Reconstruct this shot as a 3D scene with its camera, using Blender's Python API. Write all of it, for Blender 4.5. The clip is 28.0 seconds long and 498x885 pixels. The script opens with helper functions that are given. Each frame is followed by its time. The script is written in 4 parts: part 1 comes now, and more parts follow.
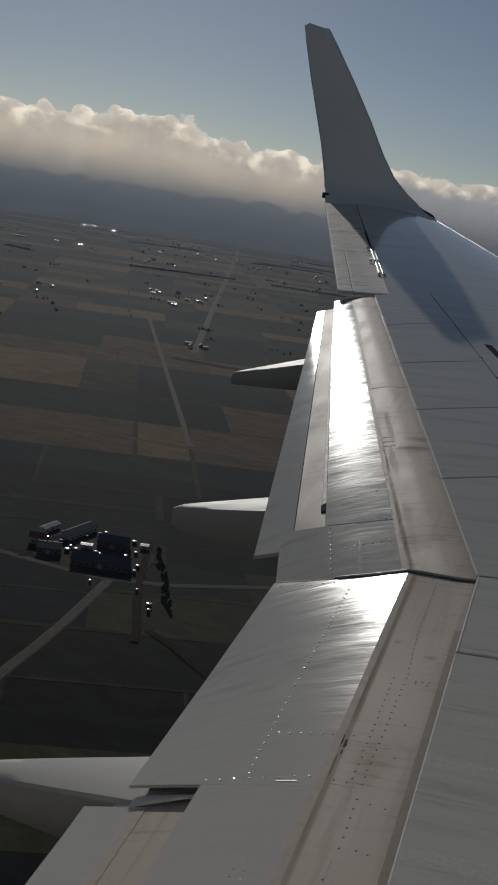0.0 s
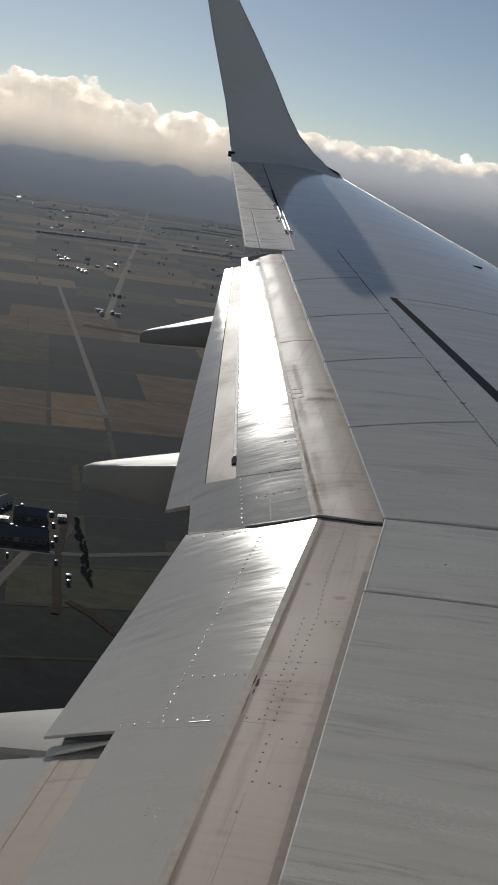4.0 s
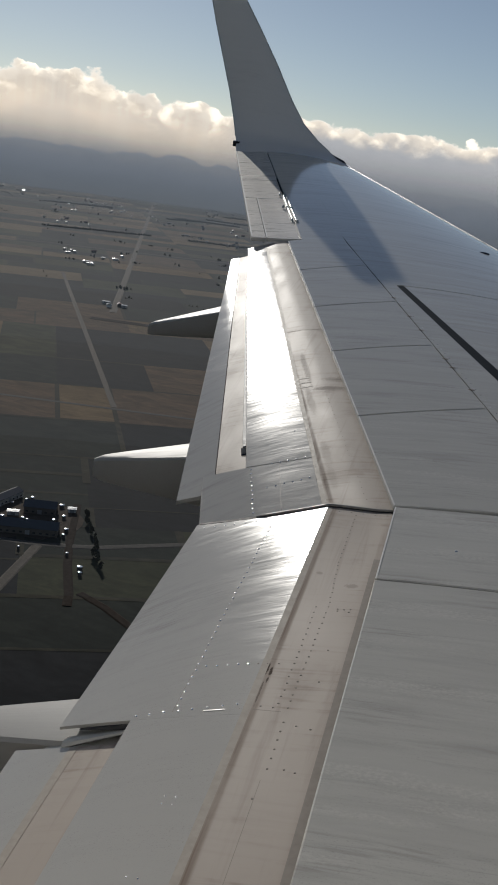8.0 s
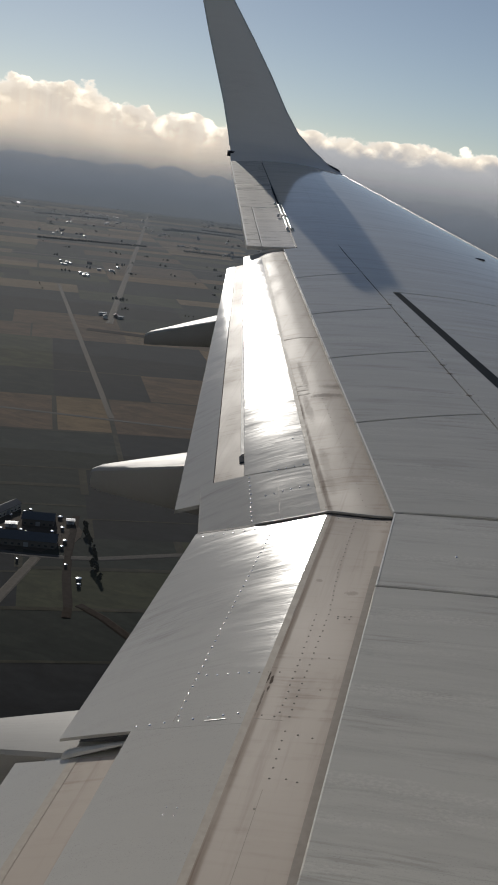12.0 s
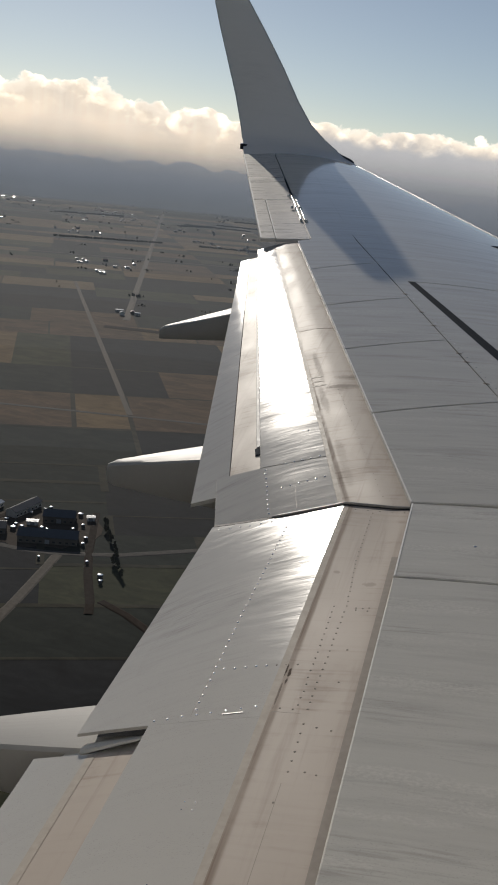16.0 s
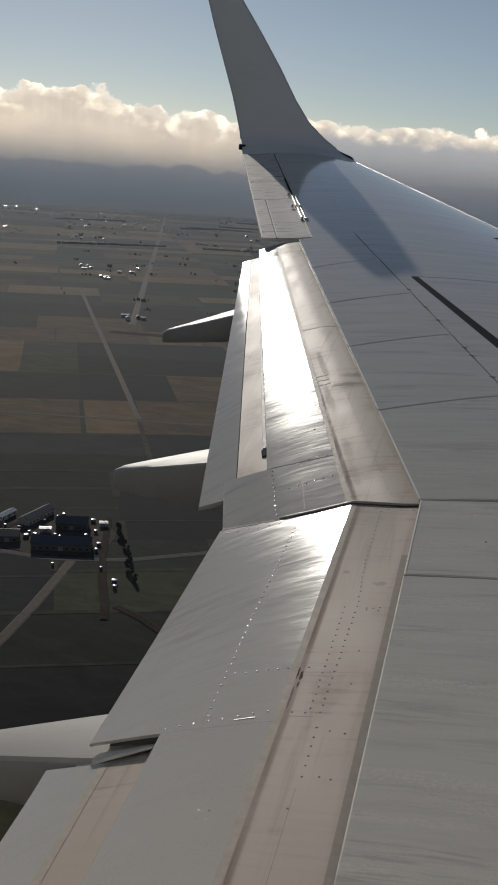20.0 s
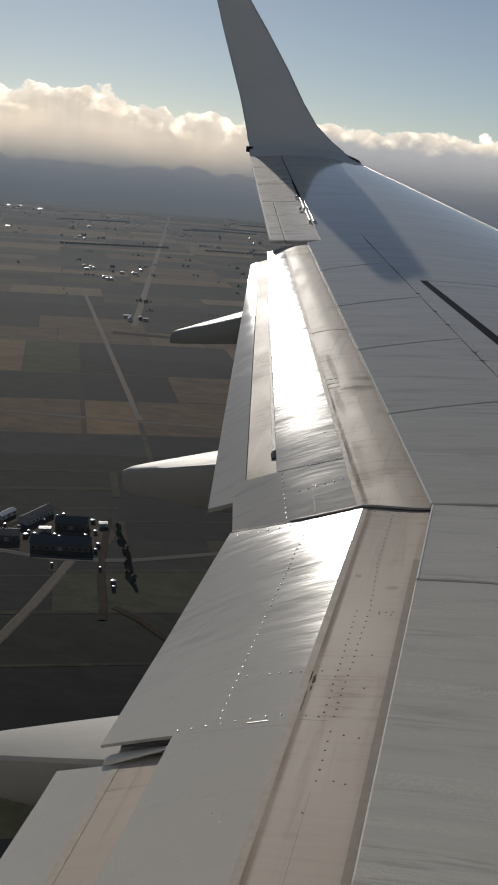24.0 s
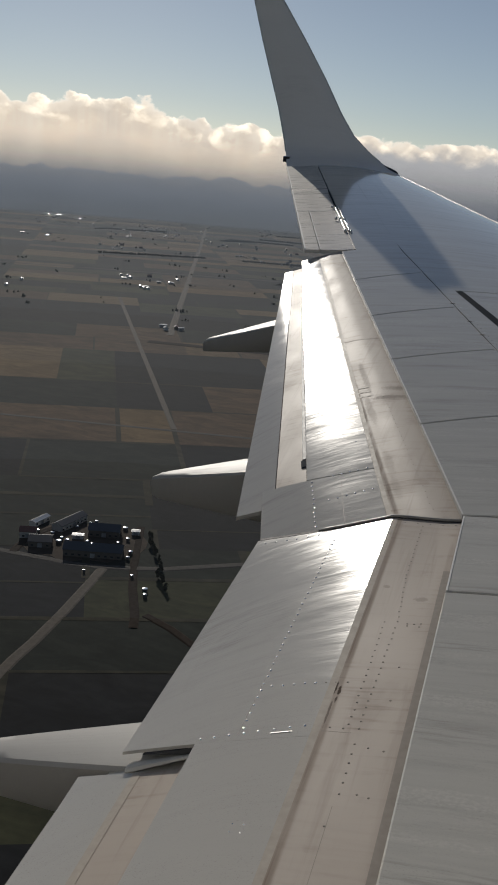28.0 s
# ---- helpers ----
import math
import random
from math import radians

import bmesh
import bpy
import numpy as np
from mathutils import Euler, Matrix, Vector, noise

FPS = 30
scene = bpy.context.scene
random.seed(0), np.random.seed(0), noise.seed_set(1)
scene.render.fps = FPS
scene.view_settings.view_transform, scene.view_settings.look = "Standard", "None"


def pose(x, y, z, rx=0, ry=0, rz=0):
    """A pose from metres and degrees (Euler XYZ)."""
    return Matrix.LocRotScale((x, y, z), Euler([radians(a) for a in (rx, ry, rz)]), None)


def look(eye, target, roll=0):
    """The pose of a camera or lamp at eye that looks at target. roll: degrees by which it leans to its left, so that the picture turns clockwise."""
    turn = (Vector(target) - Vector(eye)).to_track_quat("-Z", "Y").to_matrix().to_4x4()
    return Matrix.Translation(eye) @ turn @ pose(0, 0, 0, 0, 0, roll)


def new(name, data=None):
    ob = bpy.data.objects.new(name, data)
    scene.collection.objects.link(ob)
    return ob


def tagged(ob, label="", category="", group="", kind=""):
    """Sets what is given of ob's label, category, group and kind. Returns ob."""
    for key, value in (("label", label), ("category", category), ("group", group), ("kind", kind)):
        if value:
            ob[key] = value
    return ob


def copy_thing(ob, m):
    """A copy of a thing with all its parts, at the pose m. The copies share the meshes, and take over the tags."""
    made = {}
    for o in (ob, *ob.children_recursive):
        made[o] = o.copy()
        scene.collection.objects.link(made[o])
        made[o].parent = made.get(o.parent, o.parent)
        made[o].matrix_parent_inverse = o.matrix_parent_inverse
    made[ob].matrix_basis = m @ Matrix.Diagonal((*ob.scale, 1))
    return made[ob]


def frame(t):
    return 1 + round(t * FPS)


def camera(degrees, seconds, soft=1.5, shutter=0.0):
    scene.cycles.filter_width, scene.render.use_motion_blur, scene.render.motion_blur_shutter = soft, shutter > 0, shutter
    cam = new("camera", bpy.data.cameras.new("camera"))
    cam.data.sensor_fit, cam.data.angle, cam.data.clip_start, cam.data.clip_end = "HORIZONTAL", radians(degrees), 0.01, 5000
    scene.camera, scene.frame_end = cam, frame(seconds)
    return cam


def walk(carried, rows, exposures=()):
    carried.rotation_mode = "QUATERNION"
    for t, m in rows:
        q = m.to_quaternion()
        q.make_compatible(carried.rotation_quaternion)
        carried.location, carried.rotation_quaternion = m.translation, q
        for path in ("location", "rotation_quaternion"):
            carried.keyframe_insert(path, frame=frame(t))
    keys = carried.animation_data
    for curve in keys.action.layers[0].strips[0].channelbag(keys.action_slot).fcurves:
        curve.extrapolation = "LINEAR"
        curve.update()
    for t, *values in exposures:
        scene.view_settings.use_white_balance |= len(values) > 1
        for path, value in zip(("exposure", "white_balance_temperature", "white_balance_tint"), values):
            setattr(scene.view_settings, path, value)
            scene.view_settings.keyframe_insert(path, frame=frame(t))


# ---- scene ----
cam = camera(28.83, 28.0, 1.8)

# The wing's own axes: x forward, y outboard, z out of the upper skin. TILT carries them into the world, whose z is true up.
UP = Vector((-0.032, 0.122, 0.991)).normalized()
EAST = (Vector((1, 0, 0)) - UP.x * UP).normalized()
NORTH = UP.cross(EAST)
TILT = Matrix((EAST, NORTH, UP)).to_4x4()

# seconds, eye, turn to the left, tilt up, lean, in the wing's axes
PATH = [
    (0, 0.035, 1.741, 1.902, 16.45, -21.69, 9.11),
    (0.5, 0.054, 1.721, 1.869, 14.76, -25.87, 8.23),
    (1, 0.083, 1.724, 1.848, 11.16, -26.64, 7.41),
    (1.5, 0.083, 1.726, 1.846, 10.24, -25.46, 7.77),
    (2, 0.076, 1.720, 1.852, 10.01, -24.22, 8.71),
    (2.5, 0.084, 1.721, 1.848, 10.16, -24.02, 8.73),
    (3, 0.077, 1.726, 1.854, 10.32, -24.08, 9.15),
    (3.5, 0.087, 1.729, 1.848, 10.68, -22.80, 9.33),
    (5.5, 0.086, 1.711, 1.856, 10.96, -23.40, 10.02),
    (6, 0.102, 1.715, 1.843, 11.62, -23.44, 9.28),
    (6.5, 0.092, 1.717, 1.850, 11.71, -23.61, 9.12),
    (7, 0.098, 1.712, 1.845, 11.63, -23.96, 8.60),
    (7.5, 0.086, 1.710, 1.855, 11.33, -23.69, 8.66),
    (8, 0.085, 1.713, 1.855, 11.27, -23.56, 8.51),
    (8.5, 0.078, 1.708, 1.860, 11.16, -23.80, 8.52),
    (9, 0.088, 1.707, 1.851, 11.31, -24.18, 8.03),
    (9.5, 0.096, 1.719, 1.842, 11.34, -24.35, 7.59),
    (10, 0.087, 1.718, 1.848, 11.14, -24.34, 7.87),
    (10.5, 0.084, 1.722, 1.846, 11.17, -23.97, 7.76),
    (11, 0.079, 1.721, 1.850, 11.08, -23.67, 7.97),
    (11.5, 0.070, 1.720, 1.853, 10.87, -23.72, 8.27),
    (12, 0.083, 1.723, 1.843, 11.21, -22.99, 7.87),
    (12.5, 0.072, 1.720, 1.852, 11.09, -23.27, 8.38),
    (13, 0.074, 1.722, 1.848, 10.99, -23.45, 8.28),
    (13.5, 0.083, 1.730, 1.839, 10.82, -23.64, 8.01),
    (15.5, 0.091, 1.748, 1.822, 10.84, -23.82, 7.37),
    (16, 0.095, 1.750, 1.823, 12.36, -23.45, 6.49),
    (16.5, 0.102, 1.768, 1.831, 14.94, -23.04, 4.90),
    (17, 0.096, 1.765, 1.832, 15.91, -22.75, 4.53),
    (17.5, 0.085, 1.757, 1.824, 14.40, -23.12, 5.26),
    (18, 0.083, 1.771, 1.839, 13.60, -24.36, 5.08),
    (18.5, 0.096, 1.775, 1.825, 13.31, -24.56, 5.04),
    (19, 0.115, 1.783, 1.819, 13.43, -24.70, 4.48),
    (19.5, 0.108, 1.784, 1.813, 13.19, -24.28, 4.52),
    (20, 0.107, 1.784, 1.817, 12.99, -23.47, 4.36),
    (20.5, 0.110, 1.787, 1.818, 12.98, -23.25, 4.04),
    (21, 0.093, 1.783, 1.812, 12.68, -23.34, 4.65),
    (21.5, 0.099, 1.779, 1.815, 12.75, -23.42, 4.25),
    (23.5, 0.068, 1.784, 1.806, 12.79, -23.40, 4.73),
    (24, 0.059, 1.780, 1.809, 13.04, -23.34, 5.04),
    (24.5, 0.060, 1.785, 1.796, 13.59, -23.08, 5.24),
    (25, 0.064, 1.787, 1.797, 14.21, -23.19, 4.94),
    (25.5, 0.065, 1.789, 1.801, 14.47, -23.03, 4.87),
    (26, 0.076, 1.793, 1.794, 14.90, -22.97, 4.61),
    (26.5, 0.071, 1.787, 1.806, 14.88, -22.97, 4.97),
    (27, 0.091, 1.799, 1.784, 15.11, -22.06, 4.69),
    (27.5, 0.062, 1.789, 1.797, 14.96, -22.16, 5.80),
    (28, 0.071, 1.809, 1.785, 15.24, -22.90, 5.10),
]


def aimed(x, y, z, yaw, pitch, roll):
    a, b = radians(yaw), radians(pitch)
    ahead = Vector((-math.sin(a) * math.cos(b), math.cos(a) * math.cos(b), math.sin(b)))
    eye = Vector((x, y, z))
    return TILT @ look(eye, eye + ahead, roll)


EXPOSURES = [(0, -1.19, 6320, 9.5), (0.5, -0.89, 6320, 9.5), (1, -0.64, 6320, 9.5), (2, -0.56, 6320, 9.5), (3, -0.5, 6320, 9.5), (6, -0.42, 6340, 9.5), (9, -0.58, 6340, 9.5), (10.5, -0.68, 6340, 9.5), (12, -0.44, 6450, 10), (13, -0.37, 6550, 10), (16, -0.27, 6660, 10.5), (17, -0.36, 6700, 11), (18, -0.46, 6700, 11), (20, -0.56, 6550, 10), (24, -0.46, 6550, 10), (26, -0.44, 6600, 10), (27, -0.44, 6580, 10), (28, -0.53, 6550, 10)]
walk(cam, [(t, aimed(*row)) for t, *row in PATH], EXPOSURES)

# ---- light ----
SUN = (TILT.to_3x3() @ Vector((-0.427, 0.866, 0.246))).normalized()
ELEVATION = math.asin(SUN.z)
BEARING = math.atan2(SUN.x, SUN.y)
world = bpy.data.worlds.new("sky")
scene.world = world
world.use_nodes = True
wn = world.node_tree.nodes
sky = wn.new("ShaderNodeTexSky")
sky.sky_type, sky.sun_disc = "NISHITA", False
sky.sun_elevation, sky.sun_rotation = ELEVATION, BEARING % (2 * math.pi)
sky.altitude, sky.air_density, sky.dust_density, sky.ozone_density = 2600, 1.0, 0.75, 1.1
haze = wn.new("ShaderNodeHueSaturation")
haze.inputs["Saturation"].default_value, haze.inputs["Value"].default_value = 0.82, 1.0
world.node_tree.links.new(sky.outputs[0], haze.inputs["Color"])
world.node_tree.links.new(haze.outputs[0], wn["Background"].inputs[0])
wn["Background"].inputs[1].default_value = 0.069
lamp = bpy.data.lights.new("sun", "SUN")
lamp.energy, lamp.angle, lamp.color = 3.6, radians(0.53), (1.0, 0.945, 0.86)
sun = new("sun", lamp)
sun.matrix_world = SUN.to_track_quat("Z", "Y").to_matrix().to_4x4()
scene.view_settings.exposure = 0.0


# ---- materials ----
class Nodes:
    """Short hand for a node material."""

    def __init__(self, name):
        self.mat = bpy.data.materials.new(name)
        self.mat.use_nodes = True
        self.tree = self.mat.node_tree
        self.shader = self.tree.nodes["Principled BSDF"]
        self.coord = self.tree.nodes.new("ShaderNodeTexCoord")

    def put(self, kind, **settings):
        node = self.tree.nodes.new(kind)
        for key, value in settings.items():
            setattr(node, key, value)
        return node

    def link(self, a, b):
        self.tree.links.new(a, b)

    def value(self, node, slot, what):
        if hasattr(what, "is_output"):
            self.link(what, node.inputs[slot])
        else:
            node.inputs[slot].default_value = what

    def scaled(self, scale, turn=0.0, source="Object"):
        m = self.put("ShaderNodeMapping")
        m.inputs["Scale"].default_value = scale
        m.inputs["Rotation"].default_value = (0, 0, turn)
        self.link(source if hasattr(source, "is_output") else self.coord.outputs[source], m.inputs["Vector"])
        return m.outputs[0]

    def noise(self, vector, scale=1.0, detail=4.0, rough=0.55, warp=0.0):
        n = self.put("ShaderNodeTexNoise")
        self.link(vector, n.inputs["Vector"])
        n.inputs["Scale"].default_value, n.inputs["Detail"].default_value = scale, detail
        n.inputs["Roughness"].default_value, n.inputs["Distortion"].default_value = rough, warp
        return n.outputs[0]

    def span(self, value, a, b, c, d, smooth=False):
        n = self.put("ShaderNodeMapRange")
        n.interpolation_type = "SMOOTHSTEP" if smooth else "LINEAR"
        self.value(n, 0, value)
        for slot, v in zip((1, 2, 3, 4), (a, b, c, d)):
            n.inputs[slot].default_value = v
        return n.outputs[0]

    def math(self, operation, a, b=0.0):
        n = self.put("ShaderNodeMath", operation=operation)
        self.value(n, 0, a)
        self.value(n, 1, b)
        return n.outputs[0]

    def mix(self, factor, a, b, blend="MIX"):
        n = self.put("ShaderNodeMix", data_type="RGBA", blend_type=blend)
        self.value(n, 0, factor)
        for slot, c in ((6, a), (7, b)):
            self.value(n, slot, c if hasattr(c, "is_output") else (*c, 1))
        return n.outputs[2]

    def bump(self, height, strength, distance):
        n = self.put("ShaderNodeBump")
        self.link(height, n.inputs["Height"])
        n.inputs["Strength"].default_value, n.inputs["Distance"].default_value = strength, distance
        self.link(n.outputs[0], self.shader.inputs["Normal"])

    def done(self, color=None, rough=None, metal=0.0, spec=0.5):
        if color is not None:
            self.value(self.shader, "Base Color", color if hasattr(color, "is_output") else (*color, 1))
        if rough is not None:
            self.value(self.shader, "Roughness", rough)
        self.value(self.shader, "Metallic", metal)
        self.shader.inputs["Specular IOR Level"].default_value = spec
        return self.mat


def aircraft_paint(name, color, dirt, rough, streak=0.5, relief=0.02, spread=0.14, grain=45.0, swirl=0.0, metal=0.0, spec=0.5, turn=0.0, bend=0.0, thin=3.2, coat=0.0, residue=0.0, speck=0.25):
    """Weathered paint with grime drawn out along the airflow; bend curves the streaks over a flap's drooped rear."""
    n = Nodes(name)
    flow = "Object"
    if bend:
        sep = n.put("ShaderNodeSeparateXYZ")
        n.link(n.coord.outputs["Object"], sep.inputs[0])
        x, y = sep.outputs[0], sep.outputs[1]
        aft = n.math("SUBTRACT", n.math("SUBTRACT", n.math("MULTIPLY", x, -1.0), n.math("MULTIPLY", n.math("MAXIMUM", n.math("SUBTRACT", y, 5.56), 0.0), 0.318)), 0.30)
        aft = n.math("MAXIMUM", aft, 0.0)
        lean = n.put("ShaderNodeCombineXYZ")
        n.link(x, lean.inputs[0])
        n.link(n.math("ADD", y, n.math("MULTIPLY", n.math("MULTIPLY", aft, aft), bend)), lean.inputs[1])
        n.link(sep.outputs[2], lean.inputs[2])
        flow = lean.outputs[0]
        streak = n.span(y, 3.9, 5.0, 0.12 * streak, streak, True)
    fine = n.noise(n.scaled((1.6, grain, 8), turn, flow), 1.0, 5, 0.6, 0.3)
    hair = n.noise(n.scaled((2.6, grain * thin, 12), turn, flow), 1.0, 3, 0.65, 0.5)
    broad = n.noise(n.scaled((0.9, 7, 2), turn, flow), 1.0, 4, 0.5, 0.6)
    specks = n.noise(n.scaled((170, 260, 170)), 1.0, 2)
    if swirl:
        # arcs left by wiping
        away = n.put("ShaderNodeVectorMath", operation="DISTANCE")
        n.link(n.coord.outputs["Object"], away.inputs[0])
        away.inputs[1].default_value = (-0.35, 4.55, -0.15)
        spot = n.put("ShaderNodeCombineXYZ")
        n.link(n.math("MULTIPLY", away.outputs["Value"], 38.0), spot.inputs[0])
        arcs = n.noise(spot.outputs[0], 1.0, 4, 0.6)
        where = n.span(n.noise(n.scaled((2.2, 1.6, 2)), 1.0, 2), 0.45, 0.6, 0, swirl, True)
        blend = n.put("ShaderNodeMix", data_type="FLOAT")
        n.value(blend, 0, where)
        n.value(blend, 2, fine)
        n.value(blend, 3, arcs)
        fine = blend.outputs[0]
    mask = n.math("MULTIPLY", n.span(fine, 0.42, 0.72, 0, 1, True), n.span(broad, 0.35, 0.7, 0.2, 1, True))
    tone = n.mix(n.math("MULTIPLY", mask, streak), color, dirt)
    thread = n.math("MULTIPLY", n.span(hair, 0.52, 0.66, 0, 1), streak)
    tone = n.mix(n.math("MULTIPLY", thread, n.span(broad, 0.46, 0.66, 0.12, 1, True)), tone, dirt)
    tone = n.mix(n.math("MULTIPLY", n.span(hair, 0.42, 0.3, 0, 0.3), streak), tone, tuple(min(1, c * 1.25) for c in color))
    tone = n.mix(n.math("MULTIPLY", n.span(specks, 0.60, 0.68, 0, speck), n.span(broad, 0.4, 0.6, 0.3, 1)), tone, tuple(c * 0.7 for c in dirt))
    if residue:
        # dried spray left in bands along the airflow
        bands = n.noise(n.scaled((0.7, 9, 2)), 1.0, 4, 0.6)
        grit = n.noise(n.scaled((70, 120, 70)), 1.0, 4, 0.7)
        spray = n.math("MULTIPLY", n.span(bands, 0.48, 0.62, 0, 1, True), n.span(grit, 0.42, 0.62, 0, residue))
        tone = n.mix(spray, tone, tuple(min(1, c * 1.35) for c in color))
    wear = n.math("ADD", n.math("MULTIPLY", n.math("ADD", n.math("MULTIPLY", fine, 0.4), n.math("MULTIPLY", hair, 0.6)), 0.75), n.math("MULTIPLY", broad, 0.25))
    wet = n.span(wear, 0.32, 0.68, rough - spread * 0.4, rough + spread)
    n.bump(n.math("ADD", n.math("ADD", n.math("MULTIPLY", fine, 0.6), n.math("MULTIPLY", hair, 0.16)), n.math("MULTIPLY", broad, 1.2)), relief, 0.05)
    if coat:
        n.shader.inputs["Coat Weight"].default_value = coat
        n.link(n.span(wear, 0.32, 0.68, 0.03, 0.12), n.shader.inputs["Coat Roughness"])
    return n.done(tone, wet, metal, spec)


def primer_strip(name, color, stain, rough):
    """Bare beige flap nose with brown rub marks along the span and across it, and a grease mark by the inner actuator."""
    n = Nodes(name)
    sep = n.put("ShaderNodeSeparateXYZ")
    n.link(n.coord.outputs["Object"], sep.inputs[0])
    x, y = sep.outputs[0], sep.outputs[1]
    behind = n.math("SUBTRACT", n.math("MULTIPLY", x, -1.0), n.math("MULTIPLY", n.math("MAXIMUM", n.math("SUBTRACT", y, 5.56), 0.0), 0.318))
    along = n.noise(n.scaled((26, 1.3, 6)), 1.0, 5, 0.6, 0.4)
    across = n.noise(n.scaled((2.2, 34, 6)), 1.0, 4, 0.6, 0.3)
    blot = n.noise(n.scaled((3.5, 2.2, 3)), 1.0, 5, 0.6, 0.5)
    fine = n.noise(n.scaled((110, 60, 60)), 1.0, 4)
    wander = n.math("ADD", behind, n.math("MULTIPLY", n.math("SUBTRACT", blot, 0.5), 0.006))
    soft = n.math("MULTIPLY", n.span(n.math("ABSOLUTE", n.math("SUBTRACT", wander, 0.254)), 0.003, 0.018, 0.45, 0, True), n.span(along, 0.3, 0.55, 0.2, 1.0))
    rub = n.math("MAXIMUM", soft, n.math("MULTIPLY", n.span(n.math("ABSOLUTE", n.math("SUBTRACT", wander, 0.257)), 0.001, 0.005, 0.6, 0, True), n.span(along, 0.35, 0.6, 0.3, 1.0)))
    tone = n.mix(n.span(along, 0.5, 0.8, 0, 0.35, True), color, stain)
    tone = n.mix(n.span(blot, 0.5, 0.75, 0, 0.3, True), tone, stain)
    tone = n.mix(n.math("MULTIPLY", n.span(across, 0.48, 0.72, 0, 0.55, True), n.span(blot, 0.46, 0.62, 0.12, 1)), tone, stain)
    tone = n.mix(rub, tone, stain)
    marks = ((-0.262, 4.33, 0.004, 0.03, 0.8), (-0.248, 4.315, 0.005, 0.022, 0.8), (-0.249, 4.268, 0.003, 0.014, 0.7), (-0.258, 4.20, 0.003, 0.06, 0.5), (-0.079, 4.899, 0.022, 0.014, 0.22), (-0.215, 4.983, 0.012, 0.010, 0.22),
             (-0.50, 7.13, 0.10, 0.035, 0.24), (-0.52, 6.99, 0.10, 0.028, 0.28), (-0.616, 6.83, 0.018, 0.18, 0.14), (-0.75, 7.34, 0.016, 0.24, 0.14), (-0.40, 6.15, 0.020, 0.14, 0.09), (-0.325, 5.90, 0.018, 0.10, 0.09))
    matte = rub
    for px, py, sx, sy, strength in marks:
        dx = n.math("DIVIDE", n.math("SUBTRACT", behind, -px - 0.318 * max(py - 5.56, 0.0)), sx)
        dy = n.math("DIVIDE", n.math("SUBTRACT", y, py), sy)
        r = n.math("ADD", n.math("ADD", n.math("MULTIPLY", dx, dx), n.math("MULTIPLY", dy, dy)), n.math("MULTIPLY", n.math("SUBTRACT", fine, 0.5), 3.5))
        spot = n.span(r, 0.4, 1.8, strength, 0, True)
        matte = n.math("MAXIMUM", matte, spot)
        tone = n.mix(spot, tone, (0.032, 0.02, 0.014))
    n.bump(along, 0.01, 0.04)
    n.done(tone, n.math("ADD", n.span(blot, 0.3, 0.7, rough - 0.03, rough + 0.07), n.math("MULTIPLY", matte, 0.35)), 0.0, 0.3)
    n.link(n.span(matte, 0, 1, 0.22, 0.02), n.shader.inputs["Specular IOR Level"])
    return n.mat



def plain(name, color, rough, metal=0.0, grain=40.0, depth=0.25, spec=0.5):
    n = Nodes(name)
    g = n.noise(n.scaled((grain, grain, grain)), 1.0, 3)
    tone = n.mix(n.span(g, 0.3, 0.75, 0, depth), color, tuple(c * 0.45 for c in color))
    return n.done(tone, n.span(g, 0.3, 0.7, max(rough - 0.06, 0.05), rough + 0.06), metal, spec)


def field_soil(name, color, other, rows=0.25):
    """Ploughed or stubble land: blotches, and rows along the strip."""
    n = Nodes(name)
    turn = radians(24.8)
    blot = n.noise(n.scaled((0.012, 0.02, 0.02), -turn), 1.0, 6, 0.6, 0.8)
    fine = n.noise(n.scaled((0.25, 0.25, 0.25)), 1.0, 4)
    patchy = n.noise(n.scaled((0.03, 0.055, 0.05), -turn), 1.0, 5, 0.65, 1.2)
    lines = n.noise(n.scaled((0.012, 0.35, 0.1), -turn), 1.0, 2)
    geo = n.put("ShaderNodeNewGeometry")
    pick = n.math("MULTIPLY", geo.outputs["Random Per Island"], 0.7)
    tone = n.mix(pick, color, other)
    tone = n.mix(n.span(blot, 0.35, 0.7, 0, 0.55, True), tone, tuple(c * 0.6 for c in color))
    tone = n.mix(n.span(patchy, 0.42, 0.68, 0, 0.5, True), tone, tuple(c * 1.5 for c in other))
    tone = n.mix(n.span(patchy, 0.46, 0.30, 0, 0.5, True), tone, tuple(c * 0.5 for c in color))
    tone = n.mix(n.span(lines, 0.45, 0.7, 0, rows), tone, other)
    tone = n.mix(n.span(fine, 0.4, 0.75, 0, 0.3), tone, tuple(c * 0.5 for c in color))
    return n.done(tone, 0.95, 0.0, 0.1)


PAINT = aircraft_paint("wing_grey_paint", (0.49, 0.472, 0.425), (0.29, 0.268, 0.24), 0.075, 0.46, 0.0010, 0.05, 16.0, residue=0.35)
PANEL = aircraft_paint("flap_grey_paint", (0.438, 0.418, 0.380), (0.20, 0.185, 0.165), 0.075, 0.5, 0.0032, 0.10, 24.0, swirl=0.4, bend=0.6, thin=5.5, speck=0.22, spec=0.33)
AILERON = aircraft_paint("aileron_grey_paint", (0.62, 0.57, 0.50), (0.27, 0.23, 0.19), 0.26, 0.9, 0.01, 0.14, 7.0)
BEIGE = primer_strip("flap_nose_primer", (0.40, 0.342, 0.288), (0.15, 0.096, 0.064), 0.56)
WINGLET = aircraft_paint("winglet_grey_paint", (0.85, 0.785, 0.71), (0.70, 0.64, 0.57), 0.32, 0.25, 0.004)
